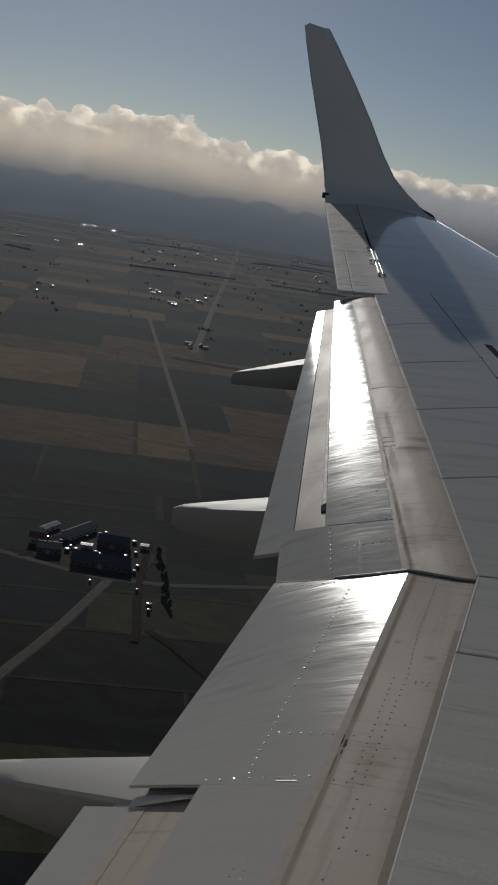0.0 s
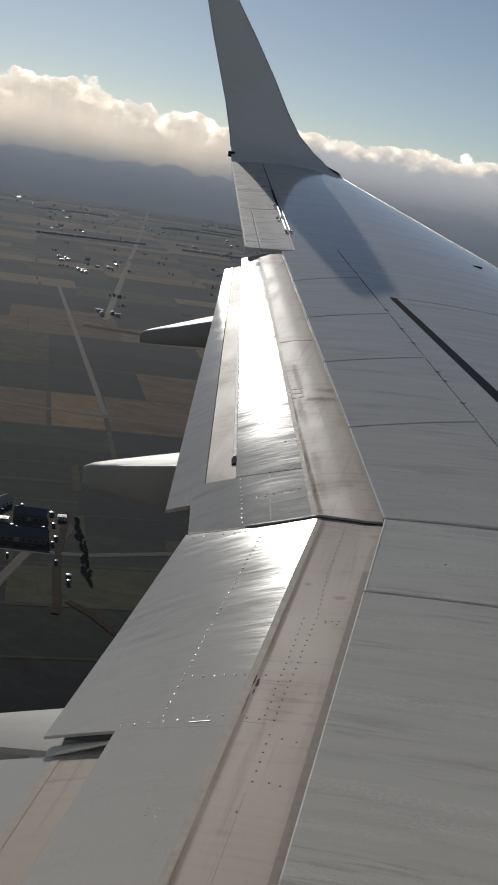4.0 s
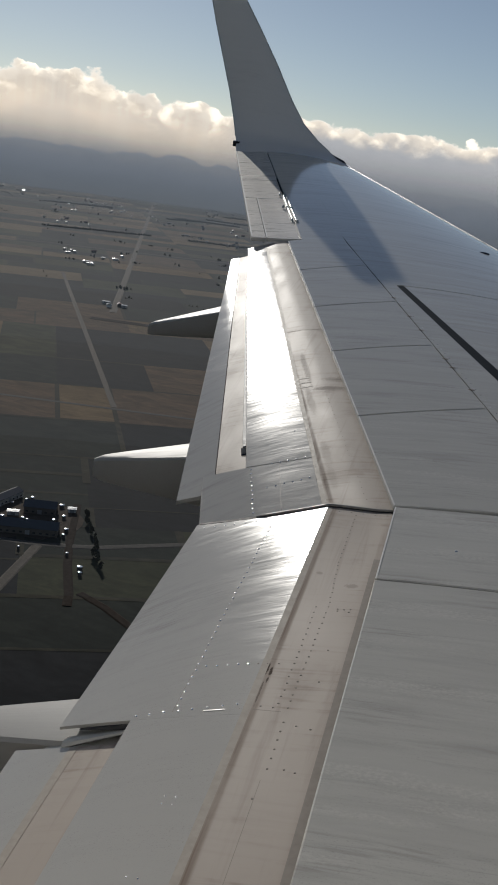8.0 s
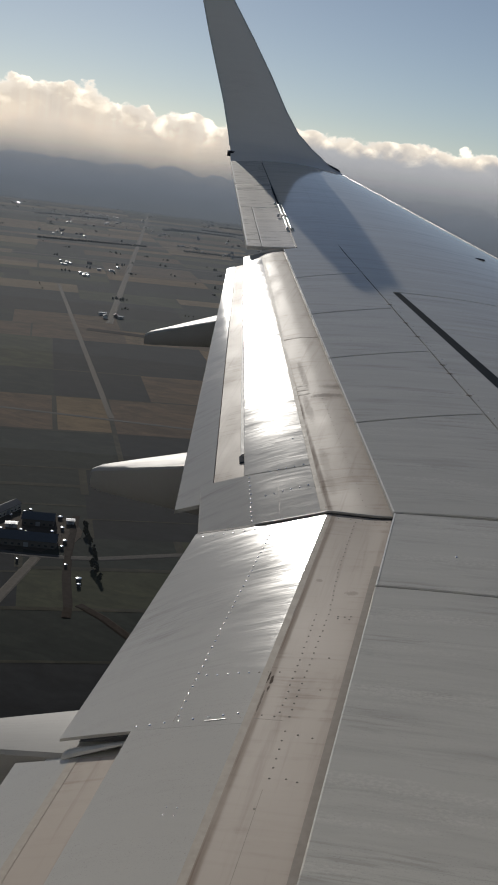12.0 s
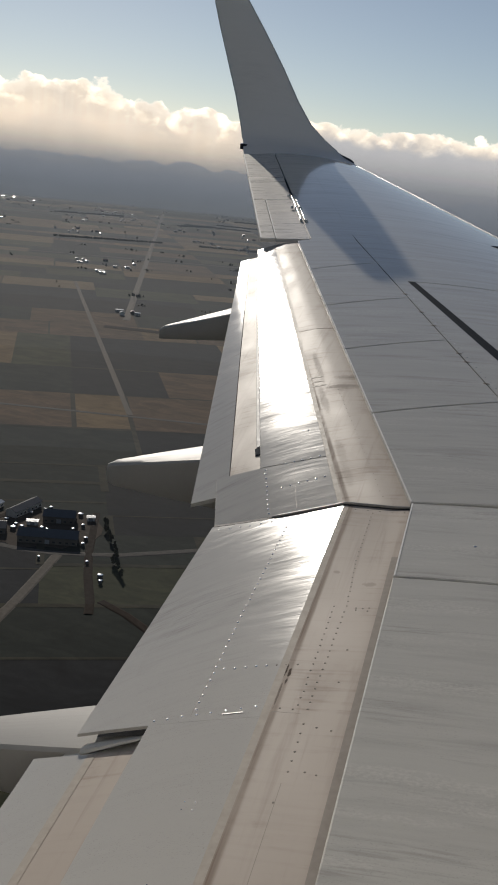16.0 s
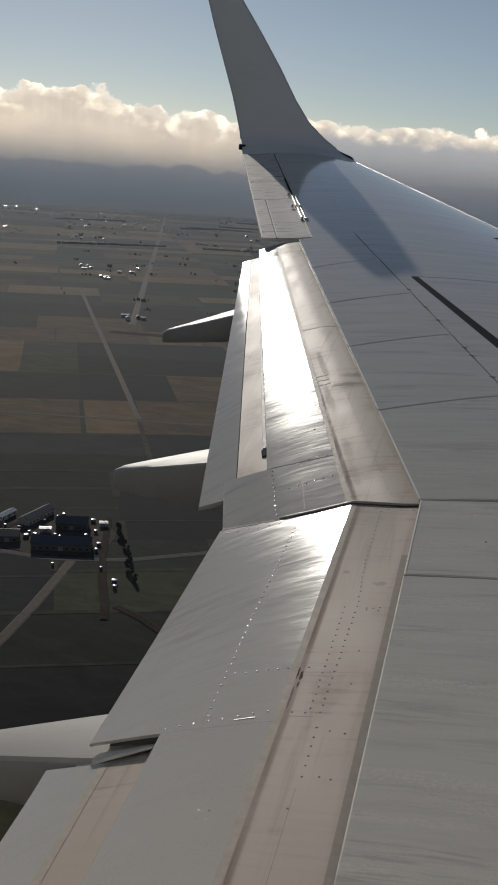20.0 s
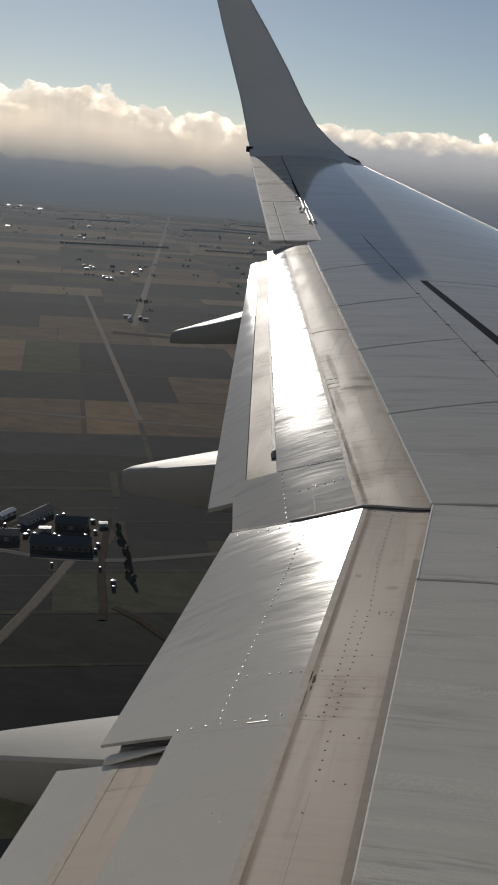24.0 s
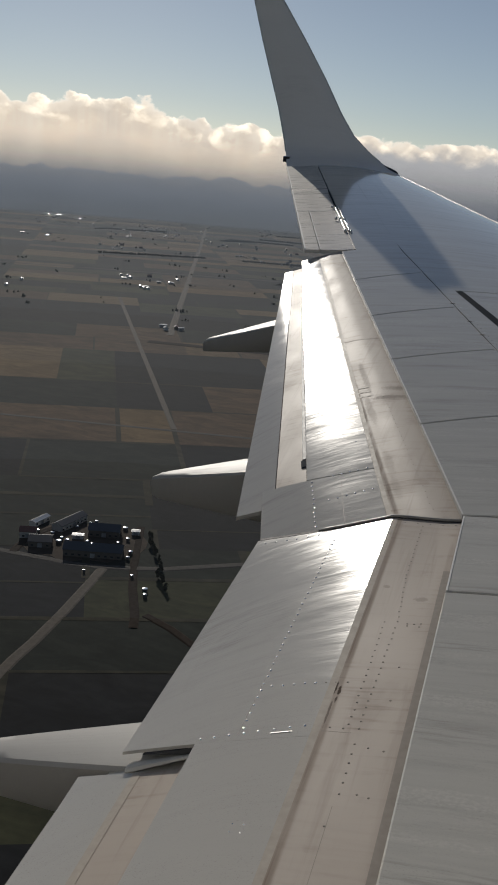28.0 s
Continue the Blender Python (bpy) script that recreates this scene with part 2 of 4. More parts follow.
FAIRING = aircraft_paint("fairing_white_paint", (0.335, 0.322, 0.298), (0.265, 0.25, 0.224), 0.52, 0.35, 0.008)
SEAL = plain("black_rubber_seal", (0.03, 0.03, 0.03), 0.6)
SEALBROWN = plain("brown_rubber_seal", (0.045, 0.036, 0.03), 0.7)
SLOT = plain("dark_slot_seal", (0.022, 0.029, 0.038), 0.9, spec=0.02)
HOLLOW = plain("dark_inner_structure", (0.06, 0.06, 0.06), 0.7)
STEEL = plain("bright_steel", (0.45, 0.45, 0.44), 0.36, 1.0)
RIVET = plain("fastener_metal", (0.88, 0.86, 0.82), 0.25, 0.9)
POLISHED = plain("polished_metal", (0.34, 0.335, 0.33), 0.42, 0.8)
BLACK = plain("black_walkway_paint", (0.045, 0.045, 0.045), 0.65)
DARKLINE = plain("dark_blue_seal", (0.022, 0.03, 0.042), 0.85, spec=0.05)
EDGE = plain("pale_edge", (0.70, 0.68, 0.64), 0.35, 0.0)
EDGE_BEIGE = plain("pale_beige_lip", (0.42, 0.37, 0.31), 0.6, spec=0.15)
DULL = plain("dull_fastener", (0.24, 0.205, 0.17), 0.6, 0.1)
SHADE_STRIP = plain("grey_edge_shade", (0.30, 0.265, 0.23), 0.7, spec=0.15)
SEAM = plain("dull_seam_filler", (0.27, 0.23, 0.19), 0.6)
LENS = plain("dark_smoked_lens", (0.04, 0.04, 0.05), 0.12)
FUSELAGE = plain("white_fuselage_paint", (0.72, 0.72, 0.72), 0.3, 0.0, 20, 0.1)
FRAME = plain("window_seal_grey", (0.25, 0.25, 0.25), 0.6)


# ---- building tools ----
def mesh_of(name, verts, faces, smooth=False):
    me = bpy.data.meshes.new(name)
    me.from_pydata([tuple(v) for v in verts], [], faces)
    if smooth:
        me.polygons.foreach_set("use_smooth", [True] * len(me.polygons))
    me.validate()
    me.update()
    return me


def put_mesh(name, me, material, parent=None, label="", sharp=None):
    me.materials.append(material)
    ob = new(name, me)
    ob.parent = parent
    if sharp:
        me.set_sharp_from_angle(angle=radians(sharp))
    if label:
        ob["label"] = label
    return ob


def thing(name, label, category, at=Matrix(), group="", kind=""):
    return_ob = new(name)
    return_ob.empty_display_size = 0.2
    return_ob.matrix_world = at
    return tagged(return_ob, label, category, group, kind)


def patch(name, corner, nu, nv, height, thick, material, parent, label="", edge=0.004):
    """A curved panel: corner(u, v) gives x and y for u, v in 0..1, height(x, y) its top. Bevelled rim, closed underside."""
    verts, faces = [], []
    us = [0] + [i / nu for i in range(nu + 1)] + [1]
    vs = [0] + [i / nv for i in range(nv + 1)] + [1]

    for i, u in enumerate(us):
        for j, v in enumerate(vs):
            rim = i in (0, nu + 2) or j in (0, nv + 2)
            eu = 0.0 if rim else (edge if i == 1 else -edge if i == nu + 1 else 0)
            ev = 0.0 if rim else (edge if j == 1 else -edge if j == nv + 1 else 0)
            x, y = corner(u, v)
            x2, y2 = corner(0.5, 0.5)
            if eu or ev:
                xu, yu = corner(u + (0.01 if eu > 0 else -0.01 if eu < 0 else 0), v + (0.01 if ev > 0 else -0.01 if ev < 0 else 0))
                d = Vector((xu - x, yu - y))
                if d.length > 1e-9:
                    d.normalize()
                    x, y = x + d.x * edge * 1.2, y + d.y * edge * 1.2
            verts.append((x, y, height(x, y) - (edge if rim else 0)))
    wide = nv + 3
    count = len(verts)
    for i in range(nu + 2):
        for j in range(nv + 2):
            a = i * wide + j
            faces.append((a, a + wide, a + wide + 1, a + 1))
    ring = [i * wide for i in range(nu + 3)]
    ring += [(nu + 2) * wide + j for j in range(1, nv + 3)]
    ring += [i * wide + nv + 2 for i in range(nu + 1, -1, -1)]
    ring += [j for j in range(nv + 1, 0, -1)]
    for k in ring:
        x, y, z = verts[k]
        verts.append((x, y, z - thick))
    low = list(range(count, count + len(ring)))
    for k in range(len(ring)):
        n = (k + 1) % len(ring)
        faces.append((ring[k], low[k], low[n], ring[n]))
    faces.append(tuple(low))
    me = mesh_of(name, verts, faces, True)
    ob = put_mesh(name, me, material, parent, label, 16)
    bm = bmesh.new()
    bm.from_mesh(me)
    bmesh.ops.recalc_face_normals(bm, faces=bm.faces)
    bm.to_mesh(me)
    bm.free()
    return ob


def loft(name, rings, material, parent, label="", closed=True, caps=True, sharp=40):
    verts = [p for r in rings for p in r]
    n = len(rings[0])
    faces = []
    for i in range(len(rings) - 1):
        for j in range(n if closed else n - 1):
            a, b = i * n + j, i * n + (j + 1) % n
            faces.append((a, b, b + n, a + n))
    if caps:
        faces.append(tuple(range(n - 1, -1, -1)))
        faces.append(tuple(range((len(rings) - 1) * n, len(rings) * n)))
    me = mesh_of(name, verts, faces, True)
    bm = bmesh.new()
    bm.from_mesh(me)
    bmesh.ops.recalc_face_normals(bm, faces=bm.faces)
    bm.to_mesh(me)
    bm.free()
    return put_mesh(name, me, material, parent, label, sharp)


def strip(name, points, width, height, lift, thick, material, parent, label=""):
    """A narrow band along points of the x, y plan, lying on the surface height(x, y)."""
    rings = []
    for i, (x, y) in enumerate(points):
        a, b = points[max(i - 1, 0)], points[min(i + 1, len(points) - 1)]
        d = Vector((b[0] - a[0], b[1] - a[1])).normalized()
        w = width(i / (len(points) - 1)) if callable(width) else width
        sx, sy = -d.y * w / 2, d.x * w / 2
        p, q = (x + sx, y + sy), (x - sx, y - sy)
        zp, zq = height(*p) + lift, height(*q) + lift
        rings.append([(*p, zp - thick), (*p, zp), (*q, zq), (*q, zq - thick)])
    return loft(name, rings, material, parent, label)


def line(a, b, n=12):
    return [(a[0] + (b[0] - a[0]) * i / n, a[1] + (b[1] - a[1]) * i / n) for i in range(n + 1)]


# ---- wing shape ----
KINK, SWEEP = 5.56, 0.318


def fixed_edge(y):
    """Rear edge of the fixed wing, above the flaps."""
    return 0.0 if y < KINK else -SWEEP * (y - KINK)


def front(y):
    return 6.64 - 0.518 * y


def rear(y):
    """Trailing edge outboard of the flaps."""
    return -1.95 - 0.302 * (y - 10.6)


def top(x, y):
    """Upper skin of the fixed wing."""
    back, chord = fixed_edge(y), front(y) - fixed_edge(y)
    u = (x - back) / chord
    if u <= 0:
        return 0.10 * (x - back)
    z = 0.188 * chord * u * (1 - u)
    if u > 0.93:
        z -= 0.022 * chord * ((u - 0.93) / 0.07) ** 2.2
    return z


INBOARD = [(-0.4, -0.03), (0, -0.03), (0.29, -0.098), (0.87, -0.368), (1.6, -0.77)]
OUTBOARD = [(-0.4, -0.022), (0, -0.022), (0.12, -0.046), (0.25, -0.097), (0.6, -0.246), (1.3, -0.594)]


def smooth_profile(d, table):
    """Height of a flap's upper side at a distance behind the fixed edge, with the bends rounded."""
    total = 0.0
    for k in range(-3, 4):
        total += np.interp(d + k * 0.007, [p[0] for p in table], [p[1] for p in table])
    return float(total / 7)


def inboard_top(x, y):
    d = -x
    sag = 0.004 + 0.026 * max(y - 4.75, 0.0) * min(max((d - 0.06) / 0.2, 0.0), 1.0)
    if d > 0.285:
        out = min(max((y - 4.1) / 1.46, 0.0), 1.0)
        return -0.0975 - (0.428 + 0.058 * out) * (d - 0.29) - (0.075 - 0.160 * out) * (d - 0.29) ** 2 + sag
    return smooth_profile(d, INBOARD) + sag


def outboard_top(x, y):
    return smooth_profile(-SWEEP * (y - KINK) - x, OUTBOARD)


wing = thing("airliner_wing", "light grey airliner wing with flaps lowered, weathered and streaked", "wing", TILT)
G = 0.004


def quad(a, b, c, d):
    """corner(u, v) of a four-sided panel: u runs from a to b, v from a to d."""
    def corner(u, v):
        p = [(a[k] * (1 - u) + b[k] * u) * (1 - v) + (d[k] * (1 - u) + c[k] * u) * v for k in (0, 1)]
        return p[0], p[1]
    return corner


# hollow body under the skin panels
rings = []
for i in range(31):
    y = 1.45 + (16.4 - 1.45) * i / 30
    back, nose = fixed_edge(y) + 0.05, front(y)
    chord = nose - back
    ring = []
    for k in range(15):
        x = back + (chord - 0.01) * k / 14
        ring.append((x, y, top(x, y) - 0.022))
    for k in range(14, -1, -1):
        x = back + (chord - 0.01) * k / 14
        u = k / 14
        ring.append((x, y, top(x, y) - 0.03 - 0.36 * chord * u ** 0.8 * (1 - u) ** 0.5 * 0.8 - 0.01))
    rings.append(ring)
loft("wing_body", rings, HOLLOW, wing, "dark structure under the skin")


def spoiler_line(y):
    return 0.40 - 0.365 * (y - 6.62)


# spoilers over the outboard flap
CUTS = [5.57, 6.55, 7.57, 8.52, 9.55, 10.60]
for a, b in zip(CUTS, CUTS[1:]):
    fa, fb = a + 0.24, b + 0.24
    if a < 5.6:
        fa = 5.60
    patch("spoiler", quad((fixed_edge(a + G), a + G), (spoiler_line(fa), fa + G), (spoiler_line(fb), fb - G), (fixed_edge(b - G), b - G)),
          8, 10, top, 0.016, PAINT, wing, "smooth light grey spoiler panel")
# inboard panels over the inboard flap
for a, b in ((1.5, 3.27), (3.36, 4.92), (4.92, 5.57)):
    patch("spoiler", quad((0, a + G), (1.05, a + G), (1.05, b - G), (0, b - G)), 8, 10, top, 0.016, PAINT, wing, "light grey panel above the inner flap")
# black walkway border
patch("walkway_stripe", quad((0.005, 3.275), (1.05, 3.275), (1.05, 3.355), (0.005, 3.355)), 8, 2, lambda x, y: top(x, y) - 0.001, 0.014, BLACK, wing, "black painted walkway border")
# wing box skins in front of the spoilers
def box_back(y):
    if y < 5.6:
        return 1.05 + G
    return spoiler_line(y) + G if y < 10.83 else spoiler_line(10.83) - 0.30 * (y - 10.83)


def skin(y0, y1, f0, f1, material, label, nu=14, nv=16, gap=G, edge=0.003):
    def corner(u, v):
        y = y0 + gap + (y1 - y0 - 2 * gap) * v
        lo, hi = f0(y) if f0 else box_back(y), f1(y) if f1 else front(y)
        return lo + (hi - lo) * u, y
    return patch("skin_panel", corner, nu, nv, top, 0.016, material, wing, label, edge)


def slot_line(y):
    return -0.42 - 0.417 * (y - 9.24)


skin(1.5, 5.6, None, None, PAINT, "light grey upper skin panel")
skin(5.6, 9.24, None, lambda y: slot_line(y) - 0.02, PAINT, "light grey upper skin panel", gap=0.0, edge=0.0004)
skin(5.6, 9.235, lambda y: slot_line(y) + 0.03 + 0.012 * (9.24 - y), None, PAINT, "light grey leading edge skin panel")
skin(9.24, 16.42, None, lambda y: slot_line(9.24) - 0.30 * (y - 9.24), PAINT, "light grey outer skin panel", gap=0.0, edge=0.0004)
skin(9.243, 16.42, lambda y: slot_line(9.24) - 0.30 * (y - 9.24), None, PAINT, "light grey outer skin panel", gap=0.0, edge=0.0004)
def nose_bead(y, a):
    x = front(y) - 0.05 * (front(y) - fixed_edge(y))
    return x + 0.008 * math.cos(a), y, top(x, y) + 0.006 * math.sin(a)


loft("leading_edge", [[nose_bead(y, a) for a in np.linspace(-0.4, math.pi + 0.4, 9)] for y in np.linspace(5.7, 16.5, 30)], POLISHED, wing, "polished bare metal leading edge", sharp=80)
loft("fuel_vent", [[(0.18 + 0.05 * math.cos(a) * r, 11.31 + 0.02 * math.sin(a) * r, top(0.18, 11.31) + h) for a in np.linspace(0, 5.76, 12)] for r, h in ((1, -0.005), (1, 0.004), (0.8, 0.008))], LENS, wing, "small dark oval vent")
strip("slot_seal", [(slot_line(y) + 0.005 + 0.006 * (9.24 - y), y) for y in np.linspace(5.7, 9.22, 14)], lambda s: 0.052 + 0.04 * (1 - s), top, 0.0005, 0.014, SLOT, wing, "dark seal in a slanting slot")
# outboard trailing edge: aileron, tab and tip panel
def tail_top(x, y):
    return -0.13 * (fixed_edge(y) - x) if x < fixed_edge(y) else top(x, y)


def hinge(y):
    return -1.48 - 0.302 * (y - 10.6)


def tail_panel(name, y0, y1, f0, f1, material, label, lift=0.0, edge=0.003):
    def corner(u, v):
        y = y0 + G + (y1 - y0 - 2 * G) * v
        return f0(y) + (f1(y) - f0(y)) * u, y
    return patch(name, corner, 6, 8, lambda x, y: tail_top(x, y) + lift, 0.03, material, wing, label, edge)


tail_panel("cove_panel", 10.62, 16.42, lambda y: hinge(y) + 0.012, lambda y: spoiler_line(y) - G if y < 10.83 else box_back(y), PAINT, "grey panel ahead of the aileron", 0.0, 0.0004)
tail_panel("aileron", 10.66, 12.66, lambda y: rear(y) + 0.15, lambda y: hinge(y), AILERON, "streaked grey aileron")
tail_panel("aileron_tab", 10.66, 12.66, lambda y: rear(y), lambda y: rear(y) + 0.142, AILERON, "narrow aileron tab")
tail_panel("aileron", 12.67, 14.2, lambda y: rear(y), lambda y: hinge(y), AILERON, "streaked grey aileron")
tail_panel("tip_panel", 14.22, 15.3, lambda y: rear(y), lambda y: hinge(y), AILERON, "streaked grey fixed trailing panel")
tail_panel("tip_panel", 15.31, 16.42, lambda y: rear(y), lambda y: hinge(y), AILERON, "streaked grey fixed trailing panel")
strip("edge_strip", [(rear(y) + 0.152, y) for y in np.linspace(10.68, 12.66, 8)], 0.011, tail_top, 0.003, 0.008, EDGE, wing, "pale line along the aileron tab")
strip("edge_strip", [(x, 12.665) for x in np.linspace(rear(12.665) + 0.15, hinge(12.665) - 0.06, 5)], 0.016, tail_top, 0.003, 0.008, EDGE, wing, "pale line across the aileron")
strip("seam", [(x, 14.21) for x in np.linspace(rear(14.21), hinge(14.21), 5)], 0.03, tail_top, 0.001, 0.008, SEAL, wing, "dark gap beside the aileron")
for y0, y1 in ((10.7, 14.15), (14.3, 16.4)):
    strip("edge_strip", [(rear(y) + 0.006, y) for y in np.linspace(y0, y1, 8)], 0.014, tail_top, 0.003, 0.01, EDGE, wing, "pale trailing edge")

# ---- inboard flap ----
inner = thing("inboard_flap", "", "", Matrix())
inner.parent = wing
inner["label"] = "lowered inner flap with a stained beige nose"
patch("flap_nose", quad((-0.287, 1.6), (0.06, 1.6), (0.06, 5.558), (-0.287, 5.558)), 10, 30, inboard_top, 0.05, BEIGE, inner, "stained beige flap nose", 0.0012)
patch("flap_panel", quad((-0.884, 4.11), (-0.286, 4.08), (-0.286, 5.558), (-0.866, 5.558)), 14, 20, inboard_top, 0.012, PANEL, inner, "streaked grey flap panel", 0.0006)
patch("flap_panel", quad((-0.640, 1.6), (-0.286, 1.6), (-0.286, 4.08), (-0.640, 4.098)), 10, 20, inboard_top, 0.012, PANEL, inner, "streaked grey flap panel", 0.0006)
low = lambda x, y: inboard_top(x, y) - 0.045
patch("aft_flap", quad((-1.02, 1.6), (-0.80, 1.6), (-0.80, 4.05), (-1.02, 4.075)), 6, 16, low, 0.02, PANEL, inner, "grey trailing flap segment")
patch("aft_flap_nose", quad((-0.799, 1.6), (-0.52, 1.6), (-0.52, 4.03), (-0.799, 4.05)), 6, 16, low, 0.02, BEIGE, inner, "beige nose of the trailing flap segment")

# ---- outboard flap ----
outer = thing("outboard_flap", "", "", Matrix())
outer.parent = wing
outer["label"] = "lowered outer flap with beige nose and bright grey panels"


def nose_d(y):
    return 0.287 - 0.0165 * (y - 5.6)


def panel_d(y):
    return 0.60 - 0.054 * (y - 6.3)


def tail_d(y):
    return 0.965 - 0.098 * (y - 5.95)


def flap_piece(name, y0, y1, d0, d1, material, label, height=outboard_top, nu=10, nv=24, thick=0.035):
    def corner(u, v):
        y = y0 + (y1 - y0) * v
        a, b = d0(y), d1(y)
        return -SWEEP * (y - KINK) - (a + (b - a) * u), y
    return patch(name, corner, nu, nv, height, thick, material, outer, label, 0.0015)


OUT = 10.62
flap_piece("flap_nose", 5.577, 8.05, nose_d, lambda y: -0.06, BEIGE, "stained beige flap nose", thick=0.05)
flap_piece("flap_nose", 8.055, OUT, nose_d, lambda y: -0.06, BEIGE, "stained beige flap nose", thick=0.05)
flap_piece("flap_panel", 5.577, 6.13, lambda y: 0.853 - 0.04 * (y - 5.59), lambda y: nose_d(y) - 0.001, PANEL, "streaked grey flap end panel", nv=8)
flap_piece("flap_panel", 6.134, OUT, panel_d, lambda y: nose_d(y) - 0.001, PANEL, "streaked grey flap panel")
lower = lambda x, y: outboard_top(x, y) - 0.022
flap_piece("aft_flap_nose", 6.15, 10.42, lambda y: 0.758 - 0.072 * (y - 6.2), lambda y: panel_d(y) - 0.08, BEIGE, "beige nose of the trailing flap segment", lower, 6, 24, 0.02)
flap_piece("aft_flap", 5.97, 10.42, tail_d, lambda y: 0.761 - 0.072 * (y - 6.2), PANEL, "grey trailing flap segment", lower, 6, 24, 0.02)
# rubber seal in the gap between the two flaps
strip("flap_gap", [(x, 5.567) for x in np.linspace(-0.86, 0.0, 16)], lambda s: 0.014 + 0.016 * s, inboard_top, 0.001, 0.05, SEALBROWN, wing, "dark gap between the two flaps")
TUBE = plain("grey_rubber_tube", (0.24, 0.225, 0.205), 0.4)
seal_rings = []
for x in np.linspace(-0.60, -0.004, 20):
    size = 0.0065 * min(1.0, (x + 0.605) / 0.04 + 0.25)
    seal_rings.append([(x, 5.569 + size * math.cos(a), inboard_top(x, 5.555) + 0.004 + size * math.sin(a)) for a in np.linspace(0, 5.5, 9)])
loft("flap_end_seal", seal_rings, TUBE, wing, "dark grey rubber tube seal between the flaps", sharp=80)


# ---- flap track fairings ----
def fairing(y, lean, x_front, x_tip, z_front, z_tip, wide, deep, tip_deep, label):
    """A drooped canoe: flat top narrowing to a blunt tail, upright sides, rounded keel."""
    rings = []
    n = 22
    for i in range(n + 1):
        s = i / n
        x = x_front + (x_tip - x_front) * s
        z = z_front + (z_tip - z_front) * s
        close = 1.0 if s < 0.95 else math.sqrt(max(0.0, 1 - ((s - 0.95) / 0.052) ** 2))
        w = (wide * (1 - s) ** 0.75 + 0.05) * (0.3 + 0.7 * close)
        h = (deep + (tip_deep - deep) * s) * (0.75 + 0.25 * close)
        z -= 0.02 * (1 - close)
        half = w / 2
        shape = [(-half, -0.012), (-half + 0.012, 0), (-half * 0.4, 0.004), (half * 0.4, 0.004), (half - 0.012, 0), (half, -0.012), (half * 1.02, -h * 0.4), (half * 0.98, -h * 0.72), (half * 0.75, -h * 0.93), (0, -h), (-half * 0.75, -h * 0.93), (-half * 0.98, -h * 0.72), (-half * 1.02, -h * 0.4)]
        rings.append([(x, y + a + lean * s, z + b) for a, b in shape])
    return loft("flap_track_fairing", rings, FAIRING, wing, label, sharp=35)


fairing(6.62, 0.0, -0.62, -1.805, -0.255, -0.645, 0.34, 0.50, 0.14, "drooped white flap track fairing")
fairing(9.05, 0.0, -1.36, -2.36, -0.150, -0.560, 0.30, 0.34, 0.10, "drooped white flap track fairing")
fairing(4.22, 0.03, -0.45, -1.64, -0.27, -0.72, 0.30, 0.42, 0.13, "drooped white flap track fairing")

# ---- winglet ----
TE = [(16.40, -0.04, -3.70), (16.62, 0.0, -3.77), (16.80, 0.05, -3.82), (16.93, 0.13, -3.88), (17.02, 0.25, -3.93), (17.10, 0.45, -4.01), (17.17, 0.75, -4.12), (17.26, 1.2, -4.31), (17.36, 1.7, -4.52), (17.45, 2.2, -4.71), (17.49, 2.42, -4.785)]
LEAD = [-1.88, -2.00, -2.17, -2.38, -2.60, -2.87, -3.12, -3.43, -3.81, -4.21, -4.40]
rings = []
for i, (y, z, xt) in enumerate(TE):
    xl = LEAD[i]
    a, b = TE[max(i - 1, 0)], TE[min(i + 1, len(TE) - 1)]
    d = Vector((b[0] - a[0], b[1] - a[1])).normalized()
    n = Vector((0, -d.y, d.x))
    chord = xl - xt
    ring = []
    for k in range(15):
        u = k / 14
        rise = 0.188 * chord * u * (1 - u) * (1.0 if i < 3 else 0.55) * (1 - 0.9 * max(0, u - 0.93) / 0.07)
        ring.append(tuple(Vector((xt + chord * u, y, z)) + n * rise))
    for k in range(13, 0, -1):
        u = k / 14
        ring.append(tuple(Vector((xt + chord * u, y, z)) - n * (0.012 + 0.16 * chord * u ** 0.7 * (1 - u) ** 0.6 * 0.5)))
    rings.append(ring)
y, z, xt = TE[-1]
rings.append([(xt + 0.06 + (p[0] - xt) * 0.75, y + 0.012 + (p[1] - y) * 0.4, z + 0.04 - (p[0] - xt) * 0.12) for p in rings[-1]])
loft("winglet", rings, WINGLET, wing, "tall blended winglet in light grey paint, shaded on its inner side", sharp=60)
for k, material, label in ((0, EDGE, "pale trailing edge of the winglet"), (14, EDGE, "pale leading edge of the winglet")):
    loft("winglet_edge", [[(r[k][0] + 0.010 * math.cos(a), r[k][1] + 0.008 * math.sin(a), r[k][2] + 0.004 * math.cos(a)) for a in np.linspace(0, 5.5, 8)] for r in rings[3:-1]], material, wing, label)
loft("tip_light", [[(-2.34 + 0.28 * s, 16.89 - 0.17 * s + 0.035 * w * math.cos(a), 0.10 - 0.095 * s + 0.035 * w * math.sin(a)) for a in np.linspace(0, 5.5, 8)] for s, w in ((0, 0.2), (0.3, 0.55), (0.65, 0.9), (0.85, 1.0), (0.96, 0.75), (1, 0.3))], LENS, wing, "dark wingtip light cover")
loft("rear_light", [[(-3.76 - 0.1 * s, 16.80 + 0.05 * c, 0.03 + 0.04 * d) for c, d in ((-1, -1), (1, -1), (1, 1), (-1, 1))] for s in (0, 1)], LENS, wing, "small dark rear position light")

